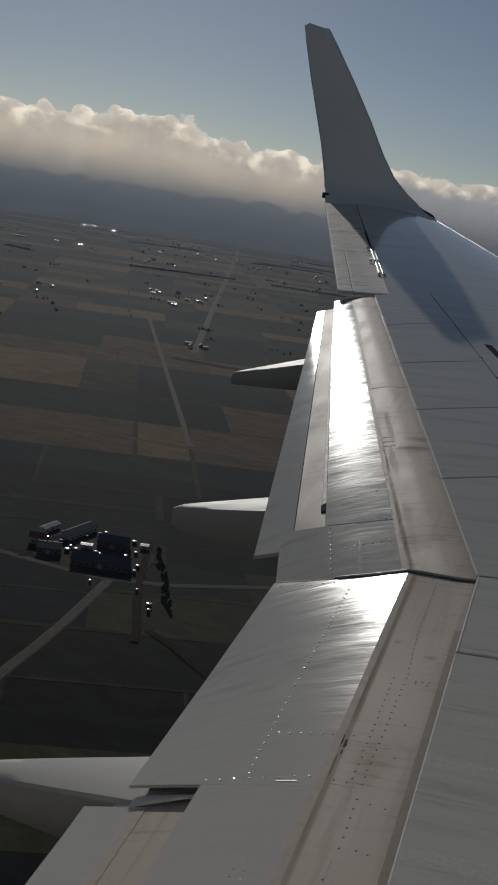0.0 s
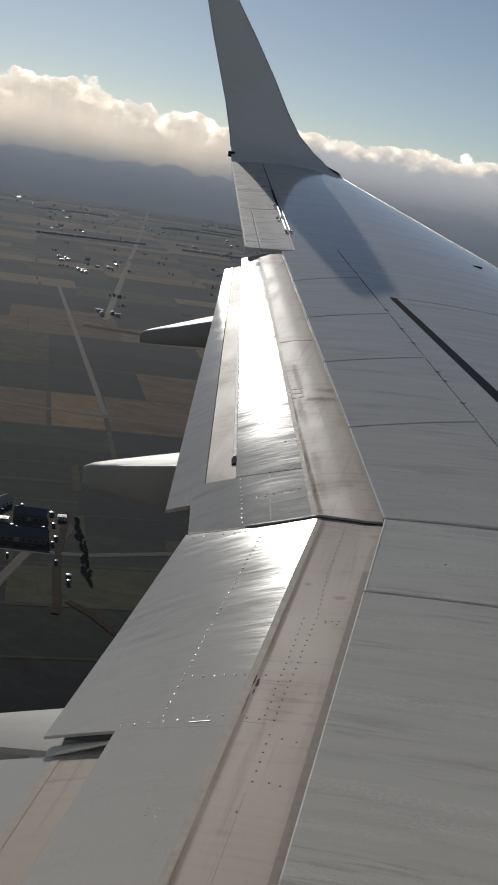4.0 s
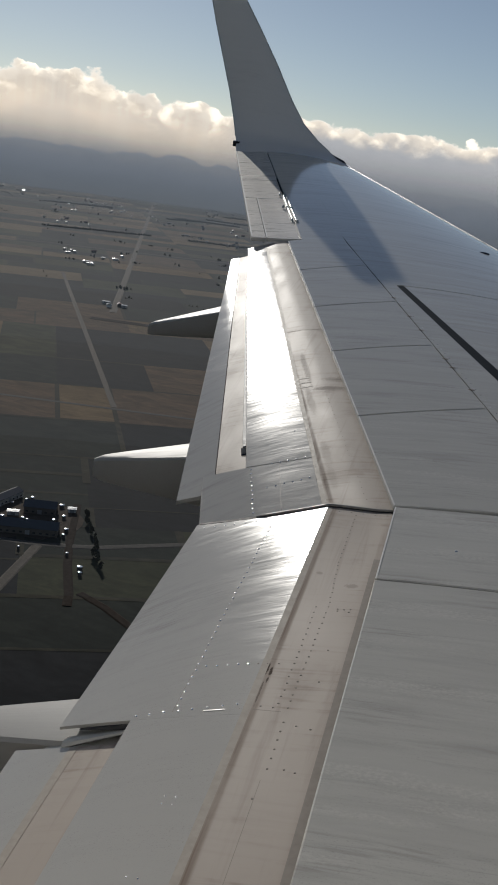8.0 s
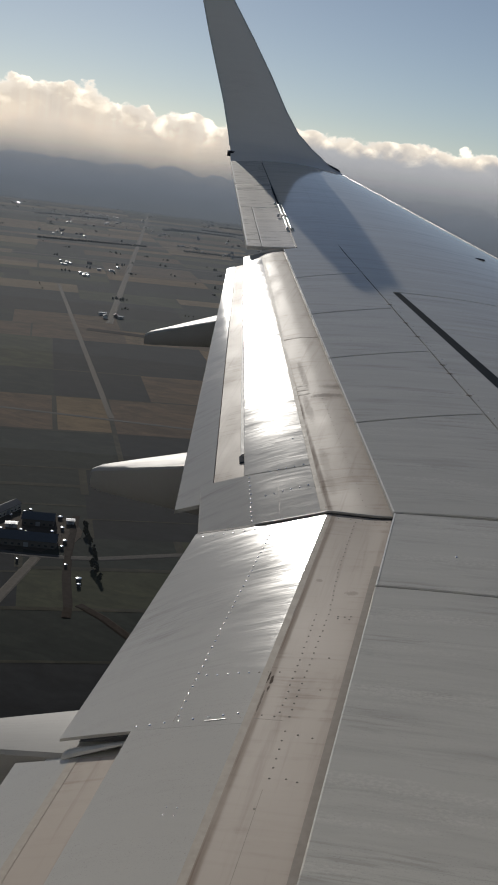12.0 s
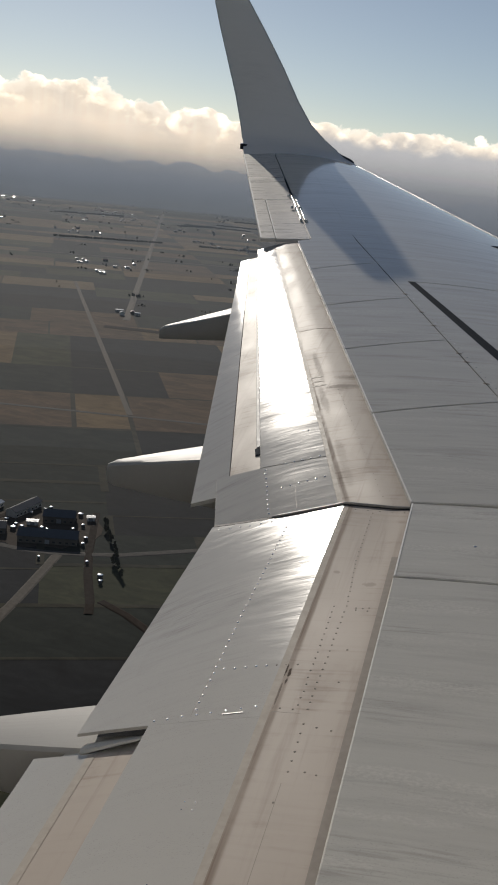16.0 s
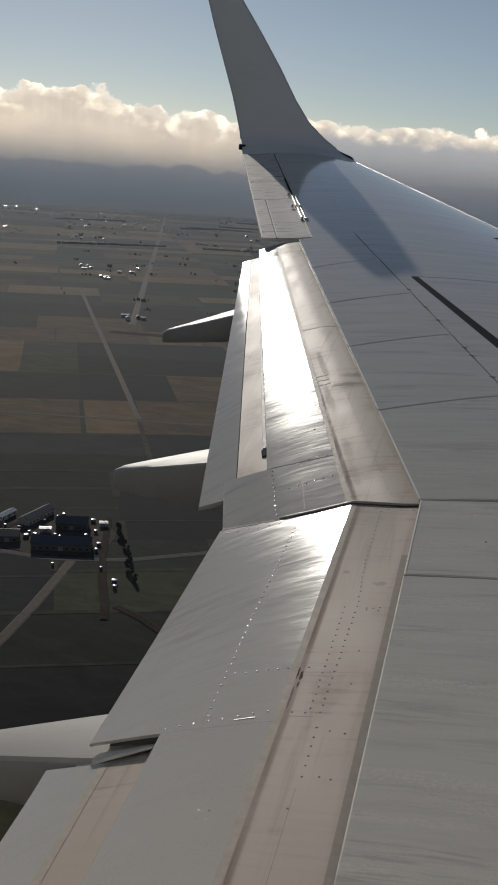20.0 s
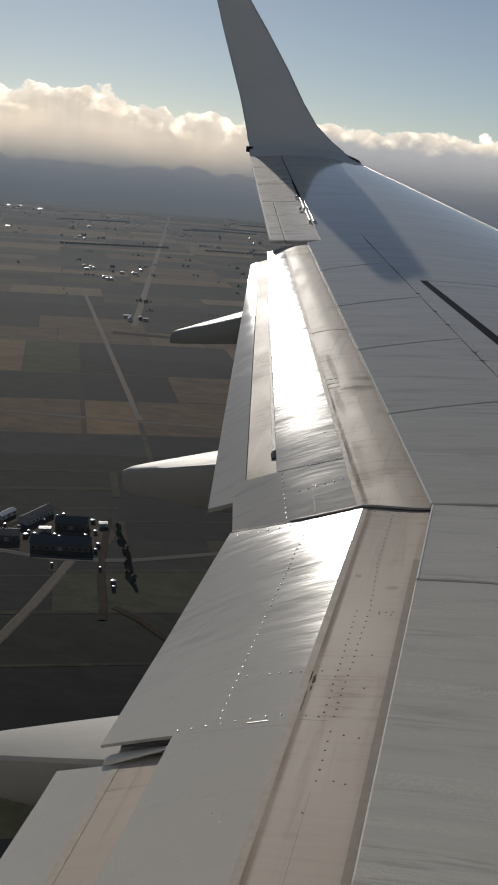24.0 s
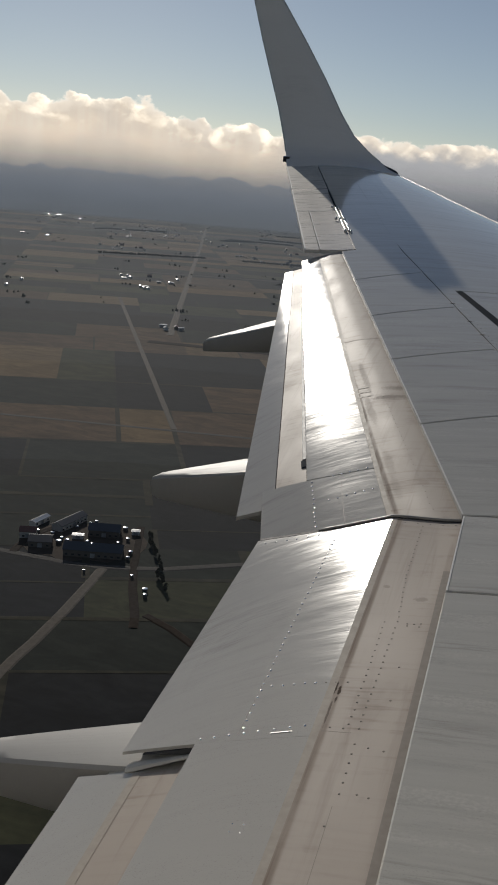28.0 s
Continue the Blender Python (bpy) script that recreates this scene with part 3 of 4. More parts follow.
# ---- fasteners, seals and fittings on the wing ----
def rivets(places, height, parent, r=0.0045, material=None):
    """A row of low domed rivet heads."""
    verts, faces = [], []
    for x, y in places:
        k = len(verts)
        z = height(x, y)
        for q, h in ((1.0, -0.001), (0.85, r * 0.16), (0.5, r * 0.26)):
            for i in range(8):
                verts.append((x + r * q * math.cos(i * 0.7854), y + r * q * math.sin(i * 0.7854), z + h))
        verts.append((x, y, z + r * 0.30))
        for i in range(8):
            j = (i + 1) % 8
            faces += [(k + i, k + j, k + 8 + j, k + 8 + i), (k + 8 + i, k + 8 + j, k + 16 + j, k + 16 + i), (k + 16 + i, k + 16 + j, k + 24)]
    return tagged(put_mesh("rivets", mesh_of("rivets", verts, faces, True), material or RIVET, parent), "row of metal rivet heads", "", "", "stuff")


def row(a, b, step=0.045):
    n = max(1, round(math.dist(a, b) / step))
    return [(a[0] + (b[0] - a[0]) * i / n + random.uniform(-0.002, 0.002), a[1] + (b[1] - a[1]) * i / n + random.uniform(-0.002, 0.002)) for i in range(n + 1)]


def behind(d, y):
    """x at a distance behind the fixed edge of the outboard wing."""
    return -SWEEP * (y - KINK) - d


# rows on the beige nose of the inner flap
for a, b, step in (((-0.153, 5.50), (-0.156, 5.08), 0.036), ((-0.154, 5.05), (-0.135, 4.74), 0.036), ((-0.137, 4.70), (-0.154, 4.13), 0.036), ((-0.181, 4.735), (-0.184, 4.15), 0.036), ((-0.152, 4.06), (-0.148, 3.85), 0.045),
                   ((-0.300, 4.358), (-0.233, 4.362), 0.034), ((-0.274, 4.133), (-0.196, 4.127), 0.032), ((-0.109, 4.048), (-0.065, 4.039), 0.04), ((-0.102, 3.849), (-0.07, 3.843), 0.03),
                   ((-0.102, 4.728), (-0.056, 4.730), 0.022), ((-0.098, 4.715), (-0.060, 4.712), 0.035), ((-0.02, 5.525), (-0.28, 5.525), 0.05), ((-0.088, 4.463), (-0.086, 4.279), 0.2), ((-0.160, 3.725), (-0.160, 3.722), 0.1)):
    rivets(row(a, b, step), inboard_top, inner, 0.0041, DULL)
# rows on the grey panel of the inner flap
for a, b, step in (((-0.503, 5.44), (-0.511, 4.76), 0.040), ((-0.511, 4.72), (-0.503, 4.15), 0.040), ((-0.82, 5.522), (-0.31, 5.522), 0.046), ((-0.33, 4.362), (-0.475, 4.372), 0.040), ((-0.31, 4.134), (-0.63, 4.118), 0.046)):
    rivets(row(a, b, step), inboard_top, inner, 0.0056)
for a, b in ((-0.37, 3.715), (-0.37, 3.42)):
    rivets([(a, b), (a - 0.032, b + 0.006), (a, b - 0.03), (a - 0.032, b - 0.024)], inboard_top, inner, 0.003)
# rows on the outer flap: distance behind the fixed edge at either end, and the span there
for d0, y0, d1, y1, step in ((0.60, 5.66, 0.585, 6.10, 0.045), (0.52, 5.888, 0.315, 5.925, 0.040), (0.48, 6.130, 0.315, 6.150, 0.045), (0.80, 5.615, 0.300, 5.617, 0.048)):
    rivets(row((behind(d0, y0), y0), (behind(d1, y1), y1), step), outboard_top, outer, 0.0066)
rivets([(behind(0.334, 6.47), 6.47)], outboard_top, outer, 0.006)
rivets(row((behind(0.10, 5.66), 5.66), (behind(0.12, 7.0), 7.0), 0.06), outboard_top, outer, 0.0030, DULL)
rivets(row((spoiler_line(6.4) + 0.03, 6.4), (spoiler_line(9.0) + 0.03, 9.0), 0.09), top, wing, 0.004)
rivets([(0.28, 5.2), (0.62, 4.2), (0.75, 3.6)], top, wing, 0.007)
for y in (7.05, 7.4, 7.55, 8.1, 8.4, 8.85):
    patch("hinge_tab", quad((spoiler_line(y) - 0.018, y), (spoiler_line(y) + 0.018, y - 0.006), (spoiler_line(y) + 0.018, y + 0.006), (spoiler_line(y) - 0.018, y + 0.011)), 1, 1, lambda x, y: top(x, y) + 0.004, 0.006, DULL, wing, "small worn hinge tab")
# seams
strip("seam", [(-0.512, y) for y in np.linspace(4.12, 5.5, 12)], 0.0016, inboard_top, 0.0003, 0.002, SEAM, inner, "thin dark panel seam")
strip("seam", [(x, 4.110) for x in np.linspace(-0.30, -0.170, 6)], 0.0022, inboard_top, 0.0003, 0.002, SEAM, inner, "thin dark panel seam")
strip("seam", [(-0.158, y) for y in np.linspace(3.2, 3.80, 8)], 0.0018, inboard_top, 0.0003, 0.002, SEAM, inner, "thin dark panel seam")
strip("metal_tab", [(x, 4.110) for x in np.linspace(-0.41, -0.345, 5)], 0.0028, inboard_top, 0.002, 0.003, STEEL, inner, "short bright metal tab")
strip("seam", [(behind(0.475 - 0.06 * (y - 5.62), y), y) for y in np.linspace(5.62, 6.12, 6)], 0.0022, outboard_top, 0.0003, 0.002, SEAM, outer, "thin dark panel seam")
# rolled lip where the flap nose meets the panel
strip("lip", [(-0.275, y) for y in np.linspace(1.61, 5.54, 28)], 0.024, inboard_top, 0.0006, 0.004, EDGE_BEIGE, inner, "pale raised lip of the flap nose")
strip("lip", [(behind(nose_d(y) - 0.003, y), y) for y in np.linspace(5.6, 10.6, 25)], 0.020, outboard_top, 0.0020, 0.008, EDGE_BEIGE, outer, "pale raised lip of the flap nose")
# Dull strip stands in for the shade along the fixed panel's edge.
strip("edge_shade", [(-0.012, y) for y in np.linspace(1.61, 5.12, 17)], 0.026, inboard_top, 0.0015, 0.004, SHADE_STRIP, inner, "dull strip for the shade under the fixed panel edge")
for y in (7.045, 7.11, 7.18):
    strip("strap", [(behind(d, y), y + 0.02 * (0.27 - d)) for d in np.linspace(0.268, 0.18, 6)], 0.018, outboard_top, 0.0012, 0.006, EDGE_BEIGE, outer, "narrow raised strap across the flap nose")
strip("lip", [(-0.803, y) for y in np.linspace(1.61, 4.045, 16)], 0.030, low, 0.0012, 0.008, EDGE_BEIGE, inner, "pale lip of the trailing flap segment")
# rim of the fixed wing above the flaps: pale strips painted as its sunlit edge
strip("edge_strip", [(0.004, y) for y in np.linspace(4.925, 5.562, 6)], 0.006, top, 0.002, 0.016, EDGE, wing, "pale strip for the sunlit edge")
for a, b in zip(CUTS, CUTS[1:]):
    strip("edge_strip", [(fixed_edge(y) + 0.004, y) for y in np.linspace(a + 0.01, b - 0.01, 8)], 0.005, top, 0.002, 0.016, EDGE, wing, "pale strip for the sunlit edge")
# plug and slot in the outer flap, between panel and trailing segment
patch("drain_slot", quad((behind(0.622, 6.32), 6.32), (behind(0.598, 6.32), 6.32), (behind(0.596, 6.40), 6.40), (behind(0.620, 6.40), 6.40)), 1, 1, lambda x, y: outboard_top(x, y) - 0.014, 0.01, DARKLINE, outer, "small dark slot beside the panel edge")
strip("slot_seal", [(behind(panel_d(y) + 0.008, y), y) for y in np.linspace(6.412, 9.2, 20)], lambda s: 0.018 - 0.010 * s, outboard_top, -0.014, 0.01, FRAME, outer, "grey seal along the flap slot")
# notch at the end of the inner flap: linkage rod over a dark-painted opening
loft("linkage_cover", [[(-0.585 - 0.27 * q, 4.088 - 0.012 * q + w * math.cos(a), inboard_top(-0.585 - 0.27 * q, 4.1) - 0.034 - 0.012 * q + 0.7 * w * math.sin(a)) for a in np.linspace(0, 5.5, 8)] for q, w in ((0, 0.005), (0.35, 0.012), (0.75, 0.020), (0.95, 0.024), (1, 0.016))], PAINT, inner, "pale tapered cover over the flap linkage")
patch("notch_floor", quad((-0.93, 4.0), (-0.50, 4.0), (-0.50, 4.16), (-0.93, 4.16)), 4, 2, lambda x, y: inboard_top(x, y) - 0.072, 0.01, PAINT, inner, "grey fitting beside the flap end")
patch("end_rib", quad((-0.66, 4.118), (-0.30, 4.09), (-0.30, 4.10), (-0.66, 4.128)), 4, 1, lambda x, y: inboard_top(x, y) - 0.014, 0.09, HOLLOW, inner, "dark end rib of the flap")
# Solid dark triangle stands in for the shaded opening.
loft("rib_shade_patch", [[(x, y, inboard_top(x, 4.11) - h) for x, h in ((-0.81, 0.013), (-0.60, 0.013), (-0.60, 0.05), (-0.655, 0.036))] for y in (4.094, 4.106)], HOLLOW, inner, "dark triangle for the shaded gap at the flap end")
# aileron hinge fittings: paired rods between round knobs
def rod(name, y0, y1, d, size, material, label):
    loft(name, [[(hinge(y) + d + size * math.cos(a), y, tail_top(hinge(y), y) + 0.014 + size * math.sin(a)) for a in np.linspace(0, 5.5, 8)] for y in np.linspace(y0, y1, 4)], material, wing, label)


for y0, y1 in ((11.46, 12.02), (12.14, 12.76)):
    for d in (-0.018, 0.022):
        rod("hinge_rod", y0, y1, d, 0.008, STEEL, "bright steel hinge rod")
rod("hinge_rod", 12.84, 13.95, -0.01, 0.009, SLOT, "dark hinge rod")
for y, d in ((11.44, -0.02), (11.44, 0.035), (12.08, -0.065), (12.08, -0.02), (12.08, 0.03), (12.80, -0.05), (12.80, 0.01)):
    loft("hinge_knob", [[(hinge(y) + d + 0.014 * w * math.cos(a), y + 0.02 * w * math.sin(a), tail_top(hinge(y), y) + 0.004 + h) for a in np.linspace(0, 5.76, 12)] for w, h in ((1.0, -0.004), (1.0, 0.012), (0.8, 0.020), (0.4, 0.025), (0.1, 0.026))], STEEL, wing, "bright steel knob on the aileron hinge", sharp=70)
strip("hinge_gap", [(hinge(y) + 0.004, y) for y in np.linspace(10.66, 14.6, 16)], 0.016, tail_top, 0.001, 0.01, SEAL, wing, "dark hinge gap")

# ---- cabin side ----
fuselage = thing("airliner_fuselage", "white airliner cabin side with a rounded window opening", "fuselage", TILT)


def side_y(z):
    return 1.90 - 0.16 * (z - 1.75) ** 2


def cabin_wall():
    """Curved cabin side with one rounded window cut through its thickness."""
    cx, cz, hx, hz = 0.02, 1.74, 0.165, 0.225
    n = 32
    inside, outside = [], []
    for k in range(n):
        a = 2 * math.pi * (k + 0.5) / n
        c, d = math.cos(a), math.sin(a)
        inside.append((cx + hx * math.copysign(abs(c) ** 0.55, c), cz + hz * math.copysign(abs(d) ** 0.55, d)))
        m = max(abs(c) / 4.0, abs(d) / 1.3)
        outside.append((cx + c / m, cz + d / m * (1.0 if d > 0 else 1.25)))
    verts, faces = [], []
    steps = (0, 0.05, 0.15, 0.35, 0.6, 1.0)
    for shift in (0.0, -0.05):
        for s in steps:
            for k in range(n):
                x = inside[k][0] + (outside[k][0] - inside[k][0]) * s
                z = inside[k][1] + (outside[k][1] - inside[k][1]) * s
                verts.append((x, side_y(z) + shift, z))
    layer = n * len(steps)
    for side in (0, layer):
        for i in range(len(steps) - 1):
            for k in range(n):
                j = (k + 1) % n
                a, b = side + i * n + k, side + i * n + j
                faces.append((a, b, b + n, a + n))
    for k in range(n):
        j = (k + 1) % n
        faces.append((k, j, layer + j, layer + k))
    return mesh_of("cabin_wall", verts, faces, True), inside


wall_mesh, rim = cabin_wall()
put_mesh("cabin_wall", wall_mesh, FUSELAGE, fuselage, "white painted cabin side", 30)
loft("window_seal", [[(x * 1.0 + (x - 0.02) * e, side_y(z) + f, z + (z - 1.74) * e) for x, z in rim] for e, f in ((0.0, 0.004), (0.03, 0.006), (0.06, 0.001), (0.03, -0.004), (0.0, 0.004))], FRAME, fuselage, "grey window seal", True, False)


def hull_ring(x):
    """Round of the hull from the window wall's upper edge over the roof and under the floor to its lower edge."""
    turn = np.linspace(radians(31.1), radians(321.2), 44)
    side = [[(x, (1.9 - thin) * math.cos(a), 1.75 + ((2.55 if a < math.pi else 2.56) - thin) * math.sin(a)) for a in turn] for thin in (0.0, 0.05)]
    return side[0] + side[1][::-1]


loft("hull_skin", [hull_ring(x) for x in (-3.98, -2, 0, 2, 4.02)], FUSELAGE, fuselage, "white painted hull skin", sharp=30)

# ---- the land ----
GROUND = -235.0
SPREAD = 1.278
E1, E2 = Vector((0.908, 0.419)), Vector((-0.419, 0.908))


def land(u, v, h=0.0):
    p = (E1 * u + E2 * v) * SPREAD
    return Vector((p.x, p.y, GROUND + h))


def grid_of(x, y):
    return Vector((x, y)).dot(E1), Vector((x, y)).dot(E2)


FIELDS = [
    field_soil("dark_ploughed_soil", (0.010, 0.0118, 0.0140), (0.016, 0.0172, 0.0185)),
    field_soil("brown_soil", (0.076, 0.051, 0.032), (0.110, 0.072, 0.043)),
    field_soil("dry_stubble", (0.122, 0.084, 0.045), (0.165, 0.112, 0.056)),
    field_soil("olive_grass", (0.036, 0.040, 0.022), (0.052, 0.052, 0.027)),
    field_soil("dark_green_crop", (0.014, 0.0185, 0.0165), (0.022, 0.027, 0.021)),
    field_soil("pale_straw", (0.17, 0.125, 0.07), (0.14, 0.10, 0.056)),
]
WEIGHTS = [6, 3.6, 4.6, 4.4, 5.4, 1.8]
rng = random.Random(11)
cells = []


def split(u0, u1, v0, v1, depth):
    cu, cv = (u0 + u1) / 2, (v0 + v1) / 2
    far = 4000 if v1 <= 0 else math.hypot(max(abs(cu) - (u1 - u0) / 2, 0), max(abs(cv) - (v1 - v0) / 2, 0))
    small = 42 + 0.018 * far
    w, h = u1 - u0, v1 - v0
    if (w < 2.8 * small and h < 1.15 * small) or depth > 16:
        cells.append((u0, u1, v0, v1))
        return
    if w / 2.4 > h or (w / 2.4 > h * 0.8 and rng.random() < 0.4):
        m = u0 + w * rng.uniform(0.35, 0.65)
        split(u0, m, v0, v1, depth + 1)
        split(m, u1, v0, v1, depth + 1)
    else:
        m = v0 + h * rng.uniform(0.35, 0.65)
        split(u0, u1, v0, m, depth + 1)
        split(u0, u1, m, v1, depth + 1)


# strips either side of the long farm road: v from, v to, then u limits and kinds from west to east
STRIPS = [
    (560, 640, (-140, 0, -40, 4, 60, 0, 150, 0, 260)),
    (640, 735, (-140, 1, 20, 2, 60, 1, 150, 1, 260)),
    (735, 826, (-140, 4, 20, 0, 95, 1, 175, 0, 260)),
    (826, 967, (-140, 2, -30, 3, 20, 0, 95, 0, 168, 2, 215, 0, 260)),
    (967, 1040, (-140, 1, 0, 1, 95, 2, 150, 1, 260)),
    (1040, 1120, (-140, 4, -20, 1, 95, 4, 170, 4, 260)),
    (1120, 1240, (-140, 0, 30, 0, 95, 0, 175, 4, 260)),
]
known = []
for v0, v1, row_of in STRIPS:
    for k in range(0, len(row_of) - 2, 2):
        known.append((row_of[k], row_of[k + 2], v0, v1, row_of[k + 1]))
for u0, u1 in ((-6500, -140), (-140, 260), (260, 6500)):
    for v0, v1 in ((-6500, 0), (0, 330), (330, 560), (560, 1240), (1240, 6500)):
        if (u0, v0) != (-140, 560):
            split(u0, u1, v0, v1, 0)
verts, faces, kinds = [], [], []
for u0, u1, v0, v1 in cells:
    near = (u0 + u1) / 2 < 330 and 150 < (v0 + v1) / 2 < 620
    known.append((u0, u1, v0, v1, rng.choices(range(6), (9, 0.4, 0.0, 1.0, 4, 0) if near else WEIGHTS)[0]))
for u0, u1, v0, v1, kind in known:
    k = len(verts)
    verts += [land(u0, v0), land(u1, v0), land(u1, v1), land(u0, v1)]
    faces.append((k, k + 1, k + 2, k + 3))
    kinds.append(kind)
me = mesh_of("ground", verts, faces)
for m in FIELDS:
    me.materials.append(m)
me.polygons.foreach_set("material_index", kinds)
ground = tagged(new("ground", me), "patchwork of ploughed and stubble fields in autumn", "ground", "", "structure")

# rough grass and ditches along the field edges
verts, faces = [], []
for u0, u1, v0, v1, kind in known:
    if 150 < v0 < 3000 and -1900 < u0 < 1500:
        for a, c, w in (((u0, v0), (u1, v0), rng.uniform(0.4, 2.4)), ((u0, v0), (u0, v1), rng.uniform(0.4, 2.4))):
            if rng.random() < 0.6:
                s = (w * (0 if a[1] == c[1] else 1), w * (1 if a[1] == c[1] else 0))
                h = 0.10 if a[1] == c[1] else 0.16
                k = len(verts)
                verts += [land(a[0] - s[0], a[1] - s[1], h), land(c[0] - s[0], c[1] - s[1], h), land(c[0] + s[0], c[1] + s[1], h), land(a[0] + s[0], a[1] + s[1], h)]
                faces.append((k, k + 1, k + 2, k + 3) if a[1] == c[1] else (k + 3, k + 2, k + 1, k))
tagged(put_mesh("field_margins", mesh_of("field_margins", verts, faces), field_soil("rough_grass", (0.030, 0.030, 0.022), (0.05, 0.045, 0.03))), "dark rough grass margins between fields", "grass", "", "stuff")

ROAD = plain("pale_gravel_road", (0.12, 0.104, 0.086), 0.9, 0.0, 0.4, 0.4, 0.1)
TARMAC = plain("grey_tarmac_road", (0.085, 0.078, 0.07), 0.9, 0.0, 0.4, 0.4, 0.1)


LAID = []


def road(points, width, material, label):
    rings = []
    rise = 0.18 + 0.03 * len(LAID)
    LAID.append(label)
    for i, p in enumerate(points):
        a, b = points[max(i - 1, 0)], points[min(i + 1, len(points) - 1)]
        d = (Vector(b) - Vector(a)).normalized()
        s = Vector((-d.y, d.x)) * width / 2 / SPREAD
        w = s * 1.6
        rings.append([land(p[0] + w.x, p[1] + w.y, -0.1), land(p[0] + s.x, p[1] + s.y, rise), land(p[0] - s.x, p[1] - s.y, rise), land(p[0] - w.x, p[1] - w.y, -0.1)])
    ob = loft("road", rings, material, None, "", False, False, 5)
    return tagged(ob, label, "road", "", "structure")


def straight(a, b, n=6, sway=0.0):
    return [(a[0] + (b[0] - a[0]) * i / n + sway * math.sin(5 * i / n), a[1] + (b[1] - a[1]) * i / n) for i in range(n + 1)]


EARTH = plain("brown_dirt_track", (0.036, 0.027, 0.021), 0.95, 0.0, 0.4, 0.4, 0.05)


def lane(points, width, material, label):
    """A road along points of the plan in metres."""
    return road([grid_of(x / SPREAD, y / SPREAD) for x, y in points], width, material, label)


lane([(-294 - 399 * k / 6, 821 + 779 * k / 6) for k in range(7)], 4.2, ROAD, "long straight pale farm road between fields")
lane([(-1400, 540), (-900, 668), (-393, 792), (-250, 826), (200, 935), (800, 1075)], 4.5, TARMAC, "narrow grey country road crossing the fields")
lane([(-218, 500), (-215, 470), (-212, 437), (-210, 400), (-210, 380), (-204, 300), (-190, 200)], 4.5, ROAD, "pale farm track leading to a farmyard")
lane([(-520, 478), (-340, 494), (-275, 496), (-252, 497), (-239, 497), (-223, 500), (-199, 509), (-184, 516), (-140, 548), (-40, 620), (80, 700)], 4.5, TARMAC, "grey lane past a farmyard")
lane([(-277, 497), (-279, 510), (-280, 524), (-274, 545), (-262, 566)], 4.0, EARTH, "brown track behind a farmyard")
lane([(-224, 574), (-214, 545), (-203, 512), (-190, 480), (-176, 450), (-171, 436)], 3.6, EARTH, "brown dirt strip beside a farmyard")
lane([(-171, 453), (-153, 444), (-136, 432), (-112, 416), (-104, 404), (-110, 360), (-114, 320)], 4.0, EARTH, "brown dirt track curving away from a farmyard")
lane([(-480 - 894 * k / 6, 1295 + 2792 * k / 6) for k in range(7)], 7.0, ROAD, "distant straight pale road")
lane([(-486, 1228), (-440, 1238), (-395, 1246), (-300, 1268)], 14.0, EARTH, "bare red-brown strip of earth")
road(straight((-1500, 1720), (1800, 1690), 8), 7, TARMAC, "distant grey country road")
road(straight((520, 742), (500, 3600), 8), 6, ROAD, "distant straight pale road")
road(straight((-2600, 2780), (2600, 2740), 8), 9, TARMAC, "distant grey country road")

# ---- buildings ----
WALLS = [plain("cream_cladding", (0.42, 0.39, 0.34), 0.7, 0, 0.8, 0.2), plain("white_cladding", (0.52, 0.51, 0.48), 0.6, 0, 0.8, 0.15), plain("weathered_timber", (0.085, 0.07, 0.055), 0.8, 0, 0.8, 0.3)]
ROOFS = [plain("bright_metal_roof", (0.60, 0.60, 0.59), 0.22, 0.6, 0.6, 0.2), plain("rusty_red_roof", (0.17, 0.07, 0.05), 0.4, 0.0, 0.6, 0.3), plain("blue_metal_roof", (0.045, 0.055, 0.066), 0.35, 0.1, 0.6, 0.2), plain("dark_grey_roof", (0.06, 0.06, 0.065), 0.35, 0.2, 0.6, 0.2)]
GLASS = plain("dark_window_glass", (0.02, 0.025, 0.03), 0.08)
DOOR = plain("grey_barn_door", (0.22, 0.22, 0.22), 0.6)


def box(name, a, b, material, parent, label=""):
    (x0, y0, z0), (x1, y1, z1) = a, b
    v = [(x0, y0, z0), (x1, y0, z0), (x1, y1, z0), (x0, y1, z0), (x0, y0, z1), (x1, y0, z1), (x1, y1, z1), (x0, y1, z1)]
    f = [(3, 2, 1, 0), (4, 5, 6, 7), (0, 1, 5, 4), (1, 2, 6, 5), (2, 3, 7, 6), (3, 0, 4, 7)]
    return put_mesh(name, mesh_of(name, v, f), material, parent, label)


